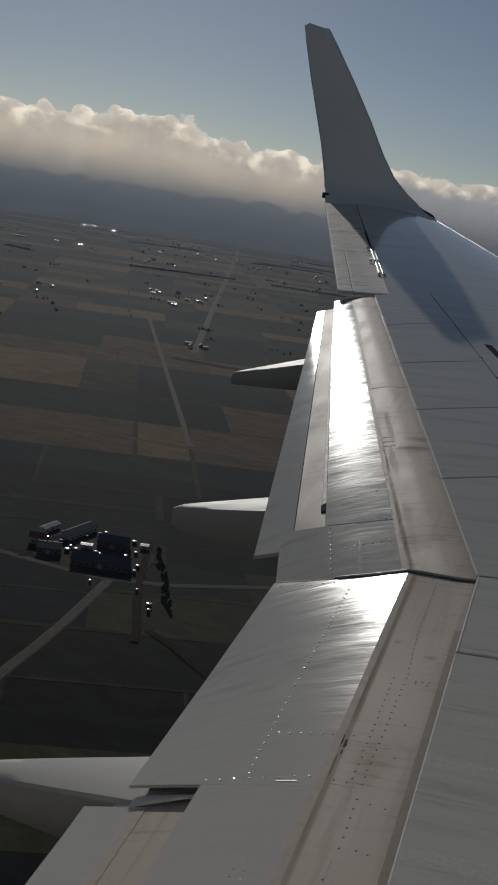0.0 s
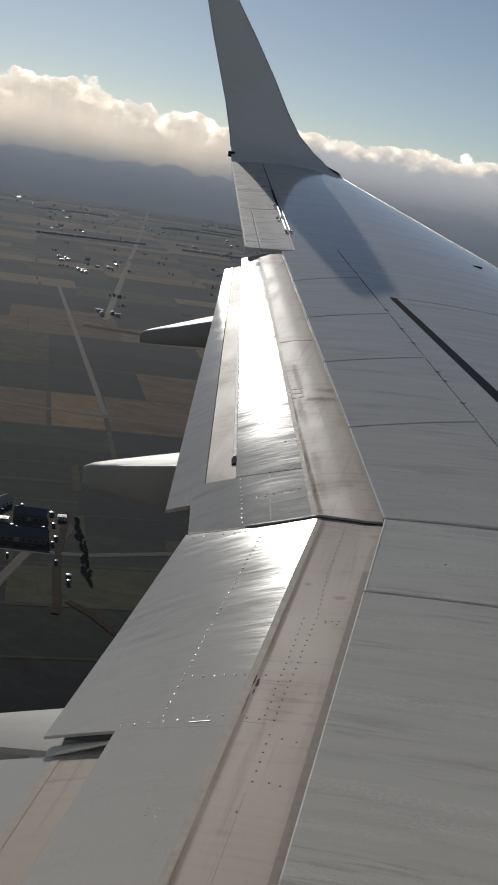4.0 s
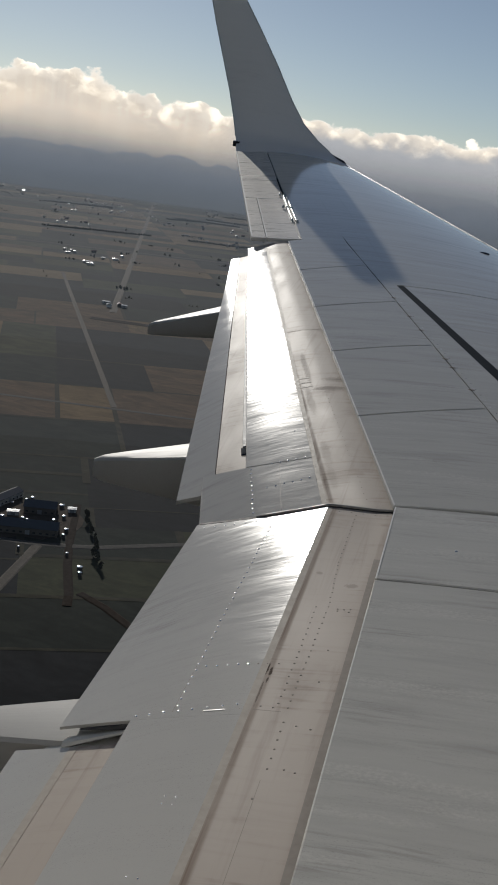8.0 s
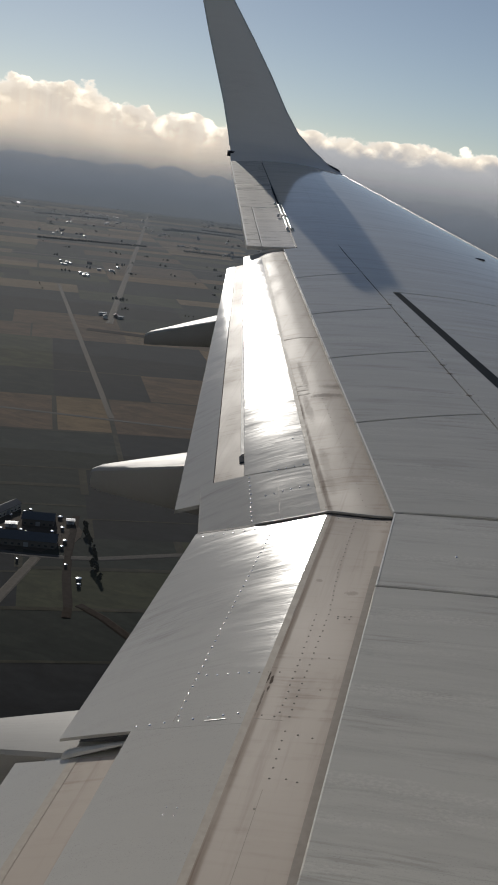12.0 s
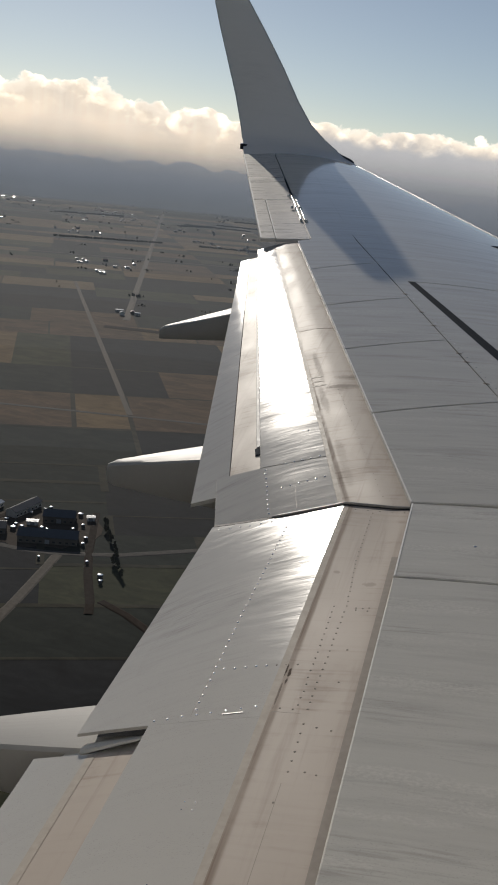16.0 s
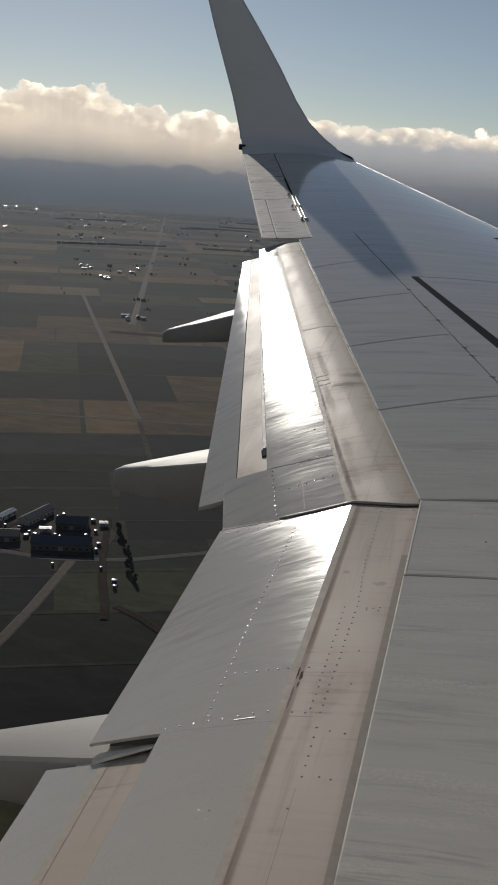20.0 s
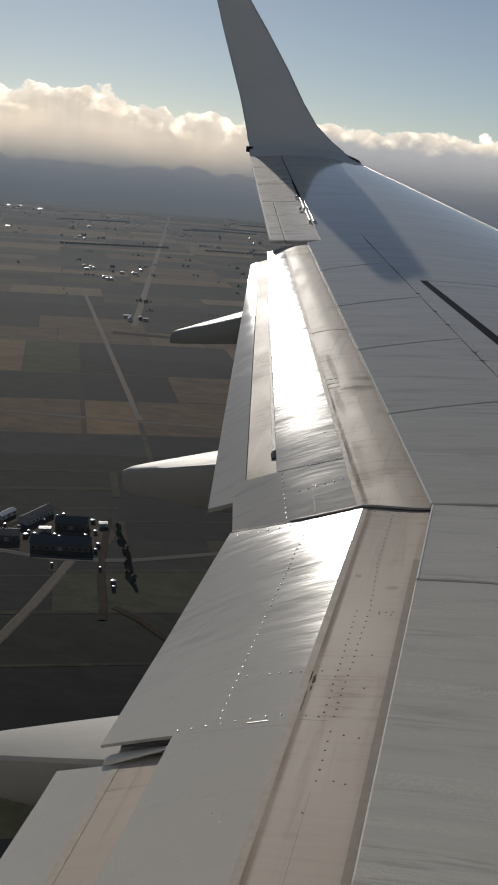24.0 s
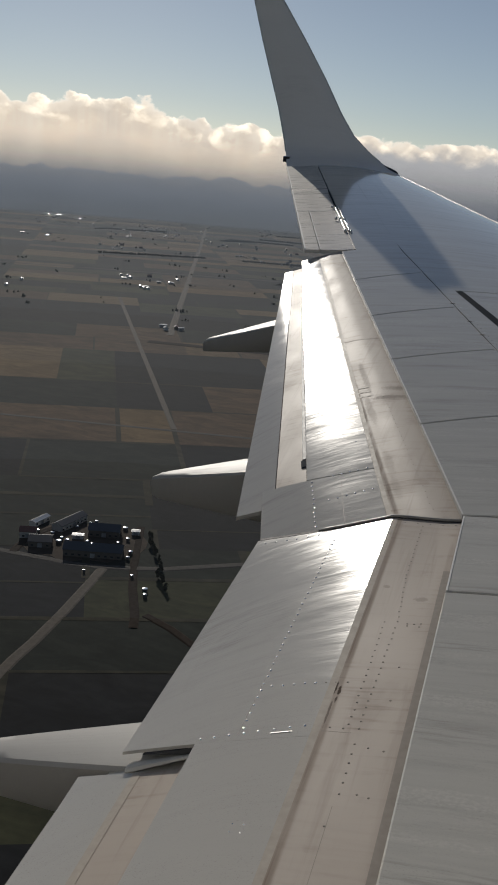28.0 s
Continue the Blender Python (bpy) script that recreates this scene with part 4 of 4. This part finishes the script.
def building(name, long, wide, eaves, ridge, wall, roof, label, category, group):
    """A gabled building along its x axis: walls with gables, two roof slopes with overhang, door and windows."""
    root = thing(name, label, category, Matrix(), group)
    x, y = long / 2, wide / 2
    v = [(-x, -y, 0), (x, -y, 0), (x, y, 0), (-x, y, 0), (-x, -y, eaves), (x, -y, eaves), (x, y, eaves), (-x, y, eaves), (-x, 0, ridge), (x, 0, ridge)]
    f = [(0, 1, 5, 4), (2, 3, 7, 6), (1, 2, 6, 9, 5), (3, 0, 4, 8, 7), (3, 2, 1, 0)]
    put_mesh("wall", mesh_of("wall", v, f), wall, root)
    o, t = 0.5, 0.25
    drop = (ridge - eaves) / y * o
    for s in (-1, 1):
        rise = [(-x - o, s * (y + o), eaves - drop), (x + o, s * (y + o), eaves - drop), (x + o, 0, ridge), (-x - o, 0, ridge)]
        v = [(a, b, c + 0.02) for a, b, c in rise] + [(a, b, c + t) for a, b, c in rise]
        put_mesh("roof_slope", mesh_of("roof_slope", v, [(0, 1, 2, 3), (4, 5, 6, 7), (0, 1, 5, 4), (1, 2, 6, 5), (2, 3, 7, 6), (3, 0, 4, 7)]), roof, root)
    box("door", (-1.4, -y - 0.1, 0), (1.4, -y + 0.05, min(3.0, eaves - 0.3)), DOOR, root)
    for k in range(max(2, int(long // 4))):
        cx = -x + (k + 0.5) * long / max(2, int(long // 4))
        if abs(cx) > 2.2:
            box("window", (cx - 0.8, -y - 0.08, 1.0), (cx + 0.8, -y + 0.05, 2.1), GLASS, root)
            box("window", (cx - 0.8, y - 0.05, 1.0), (cx + 0.8, y + 0.08, 2.1), GLASS, root)
    return root


def stand(x, y, turn):
    return Matrix.Translation((x * SPREAD, y * SPREAD, GROUND + 0.02)) @ pose(0, 0, 0, 0, 0, turn)


def yard_point(k, h):
    reach = 1 + 0.16 * noise.noise((k * 0.9, 2, 1))
    return -246 + 39 * reach * math.cos(k * 0.3142) - 3 * math.sin(k * 0.3142), 533 + 33 * reach * math.sin(k * 0.3142) + 8 * math.cos(k * 0.3142), GROUND + h


yard_mesh = mesh_of("farmyard", [yard_point(k, h) for h in (-0.2, 0.15) for k in range(20)], [tuple(range(20, 40))] + [(k, (k + 1) % 20, 20 + (k + 1) % 20, 20 + k) for k in range(20)])
tagged(put_mesh("farmyard", yard_mesh, field_soil("trodden_earth", (0.05, 0.038, 0.029), (0.075, 0.058, 0.045))), "bare brown farmyard with wheel tracks", "yard", "", "structure")
YARD = "farm buildings round the yard"
# kind, length, width, eaves, ridge, wall, roof, place in the plan, turn
farm = [
    ("barn", 36, 13, 4.6, 7.4, 2, 2, -232, 517, 17, "long dark blue-roofed timber barn on a farmyard"),
    ("barn", 20, 13, 4.6, 7.2, 2, 2, -240, 551, 17, "broad dark blue-roofed barn on a farmyard"),
    ("barn", 28, 8, 4.2, 6.2, 0, 3, -267, 554, 80, "long grey-roofed barn on a farmyard"),
    ("shed", 16, 5, 3.2, 4.2, 1, 0, -286, 548, 82, "narrow bright-roofed shed on a farmyard"),
    ("barn", 14, 12, 4.0, 6.2, 2, 3, -268, 516, 22, "square dark-roofed timber barn on a farmyard"),
    ("shed", 7, 4, 2.6, 2.9, 1, 0, -252, 536, 20, "small bright-roofed shed on a farmyard"),
    ("shed", 5, 4, 2.6, 2.9, 1, 0, -222, 560, 20, "small bright-roofed shed on a farmyard"),
    ("farmhouse", 10, 8, 4.6, 6.6, 0, 1, -281, 524, 20, "cream farmhouse with a red-brown roof"),
]
for name, a, b, c, d, w, r, x, y, turn, label in farm:
    building(name, a, b, c, d, WALLS[w], ROOFS[r], label, "barn" if name == "barn" else "house" if name == "farmhouse" else "shed", YARD).matrix_world = stand(x / SPREAD, y / SPREAD, turn)

SHINY = plain("polished_glint_lid", (0.86, 0.86, 0.84), 0.16, 0.95, 0.6, 0.1)


def glint_tank(x, y, radius, tall):
    """A round steel tank with a domed lid, added to give a sun glint."""
    root = thing("glint_tank", "small round steel tank added for a sun glint on its domed lid", "tank", Matrix.Translation((x, y, GROUND + 0.02)), "tanks on the farmyard")
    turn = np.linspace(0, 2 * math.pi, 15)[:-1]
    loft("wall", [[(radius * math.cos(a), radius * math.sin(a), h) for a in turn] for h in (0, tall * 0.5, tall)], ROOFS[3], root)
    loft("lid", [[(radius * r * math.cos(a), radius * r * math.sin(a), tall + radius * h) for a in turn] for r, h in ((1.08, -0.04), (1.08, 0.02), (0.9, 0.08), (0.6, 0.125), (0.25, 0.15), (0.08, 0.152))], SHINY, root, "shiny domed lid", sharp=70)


# Tanks are added at the farmyard's glint spots.
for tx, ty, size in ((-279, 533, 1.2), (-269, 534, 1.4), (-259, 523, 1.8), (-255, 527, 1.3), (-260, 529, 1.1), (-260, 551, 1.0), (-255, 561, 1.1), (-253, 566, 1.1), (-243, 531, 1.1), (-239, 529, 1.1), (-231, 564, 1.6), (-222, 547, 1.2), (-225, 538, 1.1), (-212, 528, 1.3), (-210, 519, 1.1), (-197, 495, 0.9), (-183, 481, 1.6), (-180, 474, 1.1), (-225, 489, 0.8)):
    glint_tank(tx, ty, size, 1.9)

models = [building("farmhouse", 8, 6, 3.6, 4.2, WALLS[0], ROOFS[0], "cream farmhouse with a shiny metal roof among fields", "house", "distant farmhouses"),
          building("farmhouse", 8, 6.5, 3.8, 5.6, WALLS[1], ROOFS[3], "white farmhouse with a dark roof among fields", "house", "distant farmhouses"),
          building("barn", 11, 6, 3.2, 3.8, WALLS[1], ROOFS[0], "long white barn with a shiny metal roof among fields", "barn", "distant barns"),
          building("barn", 10, 6, 3.2, 5.0, WALLS[2], ROOFS[1], "timber barn with a rusty roof among fields", "barn", "distant barns")]
spots = []
for cx, cy, n, spread in ((-395, 1052, 4, 22), (-562, 1376, 5, 22), (-590, 1480, 6, 60), (-1055, 2570, 9, 150), (-760, 1260, 4, 60), (-540, 2050, 6, 90), (-880, 1980, 5, 80), (-1500, 3300, 8, 260), (-700, 3100, 8, 240), (-250, 1650, 4, 60), (-420, 2700, 6, 160), (-1150, 2050, 4, 70), (-60, 3300, 6, 200), (-1300, 2700, 7, 200), (-900, 2350, 6, 120), (-640, 2350, 6, 120), (-1000, 3050, 8, 240), (-330, 2150, 4, 60), (-1350, 3700, 7, 300), (-500, 3650, 7, 300)):
    for k in range(round(n * 1.7) if cy > 1400 else n):
        spots.append((cx + rng.uniform(-spread, spread), cy + rng.uniform(-spread, spread) * 0.8))
for i, (x, y) in enumerate(spots):
    m = models[rng.choice((0, 0, 1, 2, 2, 3))] if i >= 4 else models[i]
    at = stand(x, y, 24.8 + rng.choice((0, 90)) + rng.uniform(-4, 4))
    if i < 4:
        m.matrix_world = at
    else:
        copy_thing(m, at)

# ---- trees ----
def foliage(name, color):
    """Leaves that let some light through."""
    n = Nodes(name)
    g = n.noise(n.scaled((0.5, 0.5, 0.5)), 1.0, 4)
    tone = n.mix(n.span(g, 0.3, 0.75, 0, 0.6), color, tuple(c * 0.5 for c in color))
    n.done(tone, 0.8, 0.0, 0.2)
    thin = n.put("ShaderNodeBsdfTranslucent")
    n.link(tone, thin.inputs[0])
    both = n.put("ShaderNodeMixShader")
    both.inputs[0].default_value = 0.4
    n.link(n.shader.outputs[0], both.inputs[1])
    n.link(thin.outputs[0], both.inputs[2])
    n.link(both.outputs[0], n.tree.nodes["Material Output"].inputs[0])
    return n.mat


LEAF = foliage("dark_autumn_foliage", (0.085, 0.080, 0.050))
LARCH = foliage("larch_foliage", (0.10, 0.075, 0.042))
BARK = plain("grey_bark", (0.09, 0.075, 0.06), 0.9, 0, 1.0, 0.4)


def clump(verts, faces, p, r, gen):
    """A small uneven leaf clump."""
    k = len(verts)
    pts = [(0, 0, 1), (0.9, 0, 0.15), (0.28, 0.86, -0.1), (-0.73, 0.53, 0.2), (-0.73, -0.53, -0.15), (0.28, -0.86, 0.1), (0, 0, -0.8)]
    for a, b, c in pts:
        verts.append((p[0] + a * r * gen.uniform(0.6, 1.25), p[1] + b * r * gen.uniform(0.6, 1.25), p[2] + c * r * gen.uniform(0.6, 1.25)))
    for i in range(5):
        j = (i + 1) % 5
        faces.append((k, k + 1 + i, k + 1 + j))
        faces.append((k + 6, k + 1 + j, k + 1 + i))


def crown(verts, faces, p, tall, gen, conifer, clumps, fat=1.0):
    for i in range(clumps):
        s = (i + gen.random()) / clumps
        h = tall * (0.22 + 0.78 * s)
        reach = tall * (0.24 * (1 - s) + 0.02 if conifer else 0.30 * math.sin(math.pi * (0.2 + 0.72 * s)) + 0.02)
        a = gen.uniform(0, 6.28)
        d = reach * gen.uniform(0.2, 0.9)
        clump(verts, faces, (p[0] + d * math.cos(a), p[1] + d * math.sin(a), p[2] + h), tall * fat * (0.09 + 0.05 * (1 - s)) * gen.uniform(0.8, 1.3), gen)


def wood(name, places, label, clumps, material, low=9, high=16, conifer=0.15, fat=1.0):
    gen = random.Random(len(places) * 7 + 3)
    verts, faces = [], []
    for x, y in places:
        crown(verts, faces, (x, y, GROUND - 0.5), gen.uniform(low, high), gen, gen.random() < conifer, clumps, fat)
    ob = put_mesh(name, mesh_of(name, verts, faces), material)
    return tagged(ob, label, "trees", "", "stuff")


def belt(a, b, spacing, depth, gen):
    a, b = Vector(a), Vector(b)
    n = max(2, int((b - a).length / spacing))
    out = []
    side = Vector((-(b - a).y, (b - a).x)).normalized()
    for i in range(n):
        for k in range(max(1, int(depth / spacing))):
            if gen.random() < 0.9:
                p = a + (b - a) * ((i + gen.uniform(-0.4, 0.4)) / n) + side * gen.uniform(-depth / 2, depth / 2)
                out.append((p.x, p.y))
    return out


def ground_xy(u, v):
    p = (E1 * u + E2 * v) * SPREAD
    return p.x, p.y


gen = random.Random(5)
wood("tree_belt", belt((-900, 668), (-700, 717), 4.5, 5, gen) + belt(ground_xy(-262, 760), ground_xy(-258, 900), 4.5, 5, gen), "thin dark hedge between fields", 8, LARCH, 2, 4, 0.1, 1.6)
far_trees = []
for k in range(40):
    u, v = gen.uniform(-1800, 1500), 1900 + 2300 * gen.random() ** 1.2
    n = gen.uniform(40, 240)
    far_trees += belt(ground_xy(u, v), ground_xy(u + n, v + gen.uniform(-60, 60)), 4.2, 12 + 0.004 * v, gen)
for k in range(520):
    u, v = gen.uniform(-1500, 900), 1150 + 2300 * gen.random()
    far_trees += [(ground_xy(u, v)[0] + gen.uniform(-9, 9), ground_xy(u, v)[1] + gen.uniform(-9, 9)) for j in range(gen.randint(1, 5))]
wood("distant_woods", far_trees, "distant dark shelter belts between fields", 3, LEAF, 2.0, 4.5, 0.1, 4.5)


def tree(x, y, tall, gen, group):
    root = thing("tree", "dark leafy tree beside a farmyard", "tree", Matrix.Translation((x, y, GROUND)), group)
    rings = [[(r * math.cos(a), r * math.sin(a), h) for a in (0, 1.26, 2.51, 3.77, 5.03)] for h, r in ((-0.3, tall * 0.03), (tall * 0.3, tall * 0.022), (tall * 0.8, tall * 0.006))]
    loft("trunk", rings, BARK, root)
    verts, faces = [], []
    crown(verts, faces, (0, 0, 0), tall, gen, False, 45)
    put_mesh("crown", mesh_of("crown", verts, faces), LEAF, root)
    return root


for k in range(11):
    s = (k + gen.uniform(-0.3, 0.3)) / 10
    tree(-212 + 36 * s + gen.uniform(-2, 4), 562 - 76 * s + gen.uniform(-3, 3), gen.uniform(4, 7), gen, "trees round the farmyard")


# ---- hills, cloud and haze sheets far away ----
# Distance haze is painted into the hills' glow, between foot and crest colours.
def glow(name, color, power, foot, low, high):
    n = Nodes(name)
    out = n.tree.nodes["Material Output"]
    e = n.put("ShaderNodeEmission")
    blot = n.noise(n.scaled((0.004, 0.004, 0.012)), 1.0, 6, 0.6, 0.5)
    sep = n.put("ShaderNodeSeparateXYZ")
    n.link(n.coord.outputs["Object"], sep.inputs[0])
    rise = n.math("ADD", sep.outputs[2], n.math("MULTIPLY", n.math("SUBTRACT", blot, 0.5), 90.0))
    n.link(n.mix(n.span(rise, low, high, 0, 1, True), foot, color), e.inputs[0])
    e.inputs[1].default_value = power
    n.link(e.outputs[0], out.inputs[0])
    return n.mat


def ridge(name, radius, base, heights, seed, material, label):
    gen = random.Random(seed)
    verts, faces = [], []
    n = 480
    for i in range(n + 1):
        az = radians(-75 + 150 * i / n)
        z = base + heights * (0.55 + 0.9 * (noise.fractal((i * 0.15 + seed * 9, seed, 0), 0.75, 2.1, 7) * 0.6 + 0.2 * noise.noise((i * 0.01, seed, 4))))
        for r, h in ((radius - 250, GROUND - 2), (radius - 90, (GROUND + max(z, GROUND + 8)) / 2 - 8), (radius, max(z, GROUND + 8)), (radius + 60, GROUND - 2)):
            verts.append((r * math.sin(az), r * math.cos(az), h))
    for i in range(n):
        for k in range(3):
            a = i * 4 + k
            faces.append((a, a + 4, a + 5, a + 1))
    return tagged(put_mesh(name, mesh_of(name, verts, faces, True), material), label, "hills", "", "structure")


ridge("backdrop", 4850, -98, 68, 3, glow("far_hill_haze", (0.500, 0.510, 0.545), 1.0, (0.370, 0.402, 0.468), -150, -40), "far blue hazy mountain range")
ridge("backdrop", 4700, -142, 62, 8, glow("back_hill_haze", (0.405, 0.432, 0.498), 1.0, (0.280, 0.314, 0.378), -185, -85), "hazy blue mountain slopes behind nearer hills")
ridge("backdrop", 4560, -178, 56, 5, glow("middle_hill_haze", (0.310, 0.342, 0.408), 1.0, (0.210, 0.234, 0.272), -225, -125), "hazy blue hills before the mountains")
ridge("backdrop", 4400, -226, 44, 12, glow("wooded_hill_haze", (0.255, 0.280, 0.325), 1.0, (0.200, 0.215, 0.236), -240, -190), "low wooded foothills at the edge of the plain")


def curtain(name, radius, low, high, material, label, category):
    verts, faces, uv = [], [], []
    n = 60
    for i in range(n + 1):
        az = -80 + 160 * i / n
        for el in (low, high):
            a = radians(az)
            verts.append((radius * math.sin(a), radius * math.cos(a), radius * math.tan(radians(el))))
            uv.append((az, el))
    for i in range(n):
        faces.append((2 * i, 2 * i + 2, 2 * i + 3, 2 * i + 1))
    me = mesh_of(name, verts, faces)
    layer = me.uv_layers.new(name="bearing")
    for loop in me.loops:
        layer.data[loop.index].uv = uv[loop.vertex_index]
    ob = put_mesh(name, me, material)
    ob.visible_shadow = False
    return tagged(ob, label, category, "", "structure")


# Bright rims, shaded hollows and haze below are painted into the cloud's glow.
def cloud_material():
    n = Nodes("glowing_cloud")
    out = n.tree.nodes["Material Output"]
    sep = n.put("ShaderNodeSeparateXYZ")
    n.link(n.coord.outputs["UV"], sep.inputs[0])
    az, el = sep.outputs[0], sep.outputs[1]
    broad = n.noise(n.scaled((0.11, 0.0, 0), 0, "UV"), 1.0, 2)
    puff = n.noise(n.scaled((0.62, 0.7, 0), 0, "UV"), 1.0, 7, 0.55, 0.2)
    soft = n.noise(n.scaled((0.25, 0.35, 0), 0, "UV"), 1.0, 5, 0.5, 0.2)
    shaft = n.noise(n.scaled((1.1, 0.04, 0), 0.18, "UV"), 1.0, 4)
    heap = n.put("ShaderNodeTexVoronoi", feature="SMOOTH_F1", voronoi_dimensions="2D")
    n.link(n.scaled((0.55, 0.75, 0), 0, "UV"), heap.inputs["Vector"])
    heap.inputs["Scale"].default_value, heap.inputs["Smoothness"].default_value, heap.inputs["Detail"].default_value = 1.0, 0.3, 1.0
    crest = n.math("ADD", n.span(broad, 0.3, 0.7, 2.35, 2.85), n.math("MULTIPLY", n.math("SUBTRACT", puff, 0.5), 1.5))
    # one taller heap in the west
    crest = n.math("ADD", crest, n.math("MULTIPLY", n.span(az, -24.5, -19.5, 0.95, 0.0, True), n.span(az, -29, -25, 0.45, 1.0, True)))
    crest = n.math("ADD", crest, n.span(heap.outputs["Distance"], 0.0, 0.7, 0.22, -0.34))
    depth = n.math("SUBTRACT", crest, el)
    cover = n.span(depth, 0.0, 0.16, 0, 1, True)
    ramp = n.put("ShaderNodeValToRGB")
    n.link(n.span(depth, 0, 5.2, 0, 1), ramp.inputs[0])
    ramp.color_ramp.elements[0].color = (1.0, 0.95, 0.84, 1)
    ramp.color_ramp.elements[1].color = (0.26, 0.27, 0.29, 1)
    for at, c in ((0.05, (0.86, 0.76, 0.62)), (0.16, (0.60, 0.52, 0.42)), (0.4, (0.61, 0.52, 0.42)), (0.7, (0.52, 0.46, 0.39))):
        e = ramp.color_ramp.elements.new(at)
        e.color = (*c, 1)
    billow = n.noise(n.scaled((0.8, 1.1, 0), 0, "UV"), 1.0, 6, 0.5, 0.3)
    tone = n.mix(n.span(soft, 0.35, 0.7, 0, 0.35, True), ramp.outputs[0], (0.40, 0.37, 0.34))
    shade = n.math("MULTIPLY", n.span(billow, 0.40, 0.62, 0.38, 0, True), n.span(depth, 0.25, 2.2, 1, 0))
    tone = n.mix(shade, tone, (0.34, 0.32, 0.31))
    tone = n.mix(n.math("MULTIPLY", n.span(billow, 0.5, 0.68, 0, 0.9), n.span(depth, 0.1, 1.5, 1, 0)), tone, (1.18, 1.05, 0.86))
    tone = n.mix(n.span(shaft, 0.45, 0.68, 0, 0.4), tone, (0.66, 0.60, 0.51))
    tone = n.mix(n.math("MULTIPLY", n.span(az, -16, -11, 0, 0.85, True), n.span(depth, 0.3, 1.2, 0, 1, True)), tone, (0.27, 0.285, 0.31))
    low = n.math("ADD", el, n.math("MULTIPLY", n.math("SUBTRACT", soft, 0.5), 1.6))
    tone = n.mix(n.span(low, -2.0, 0.15, 1, 0, True), tone, (0.235, 0.252, 0.285))
    e = n.put("ShaderNodeEmission")
    n.link(tone, e.inputs[0])
    e.inputs[1].default_value = 1.9
    clear = n.put("ShaderNodeBsdfTransparent")
    m = n.put("ShaderNodeMixShader")
    n.link(cover, m.inputs[0])
    n.link(clear.outputs[0], m.inputs[1])
    n.link(e.outputs[0], m.inputs[2])
    n.link(m.outputs[0], out.inputs[0])
    return n.mat


# Upright glowing sheets add the distance haze; alpha fades out above the horizon.
def haze_sheet(alpha):
    n = Nodes("glowing_haze_sheet")
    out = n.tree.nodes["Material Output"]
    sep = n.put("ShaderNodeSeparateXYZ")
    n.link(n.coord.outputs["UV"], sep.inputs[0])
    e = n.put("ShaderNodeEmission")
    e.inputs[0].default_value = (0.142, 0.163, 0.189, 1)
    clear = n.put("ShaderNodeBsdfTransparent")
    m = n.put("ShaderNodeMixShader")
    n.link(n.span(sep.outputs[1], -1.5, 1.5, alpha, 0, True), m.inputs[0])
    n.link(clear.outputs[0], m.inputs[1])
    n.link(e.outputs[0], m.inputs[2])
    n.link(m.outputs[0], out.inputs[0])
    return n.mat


curtain("backdrop", 4940, -3, 8, cloud_material(), "glowing bank of cumulus cloud with painted sunlight above the mountains", "cloud")
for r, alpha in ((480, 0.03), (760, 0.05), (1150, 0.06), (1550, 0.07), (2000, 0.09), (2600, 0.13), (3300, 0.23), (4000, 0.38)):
    curtain("backdrop", r, -math.degrees(math.atan(-GROUND / r)), 2.0, haze_sheet(alpha), "glowing blue haze sheet over the plain", "mist")
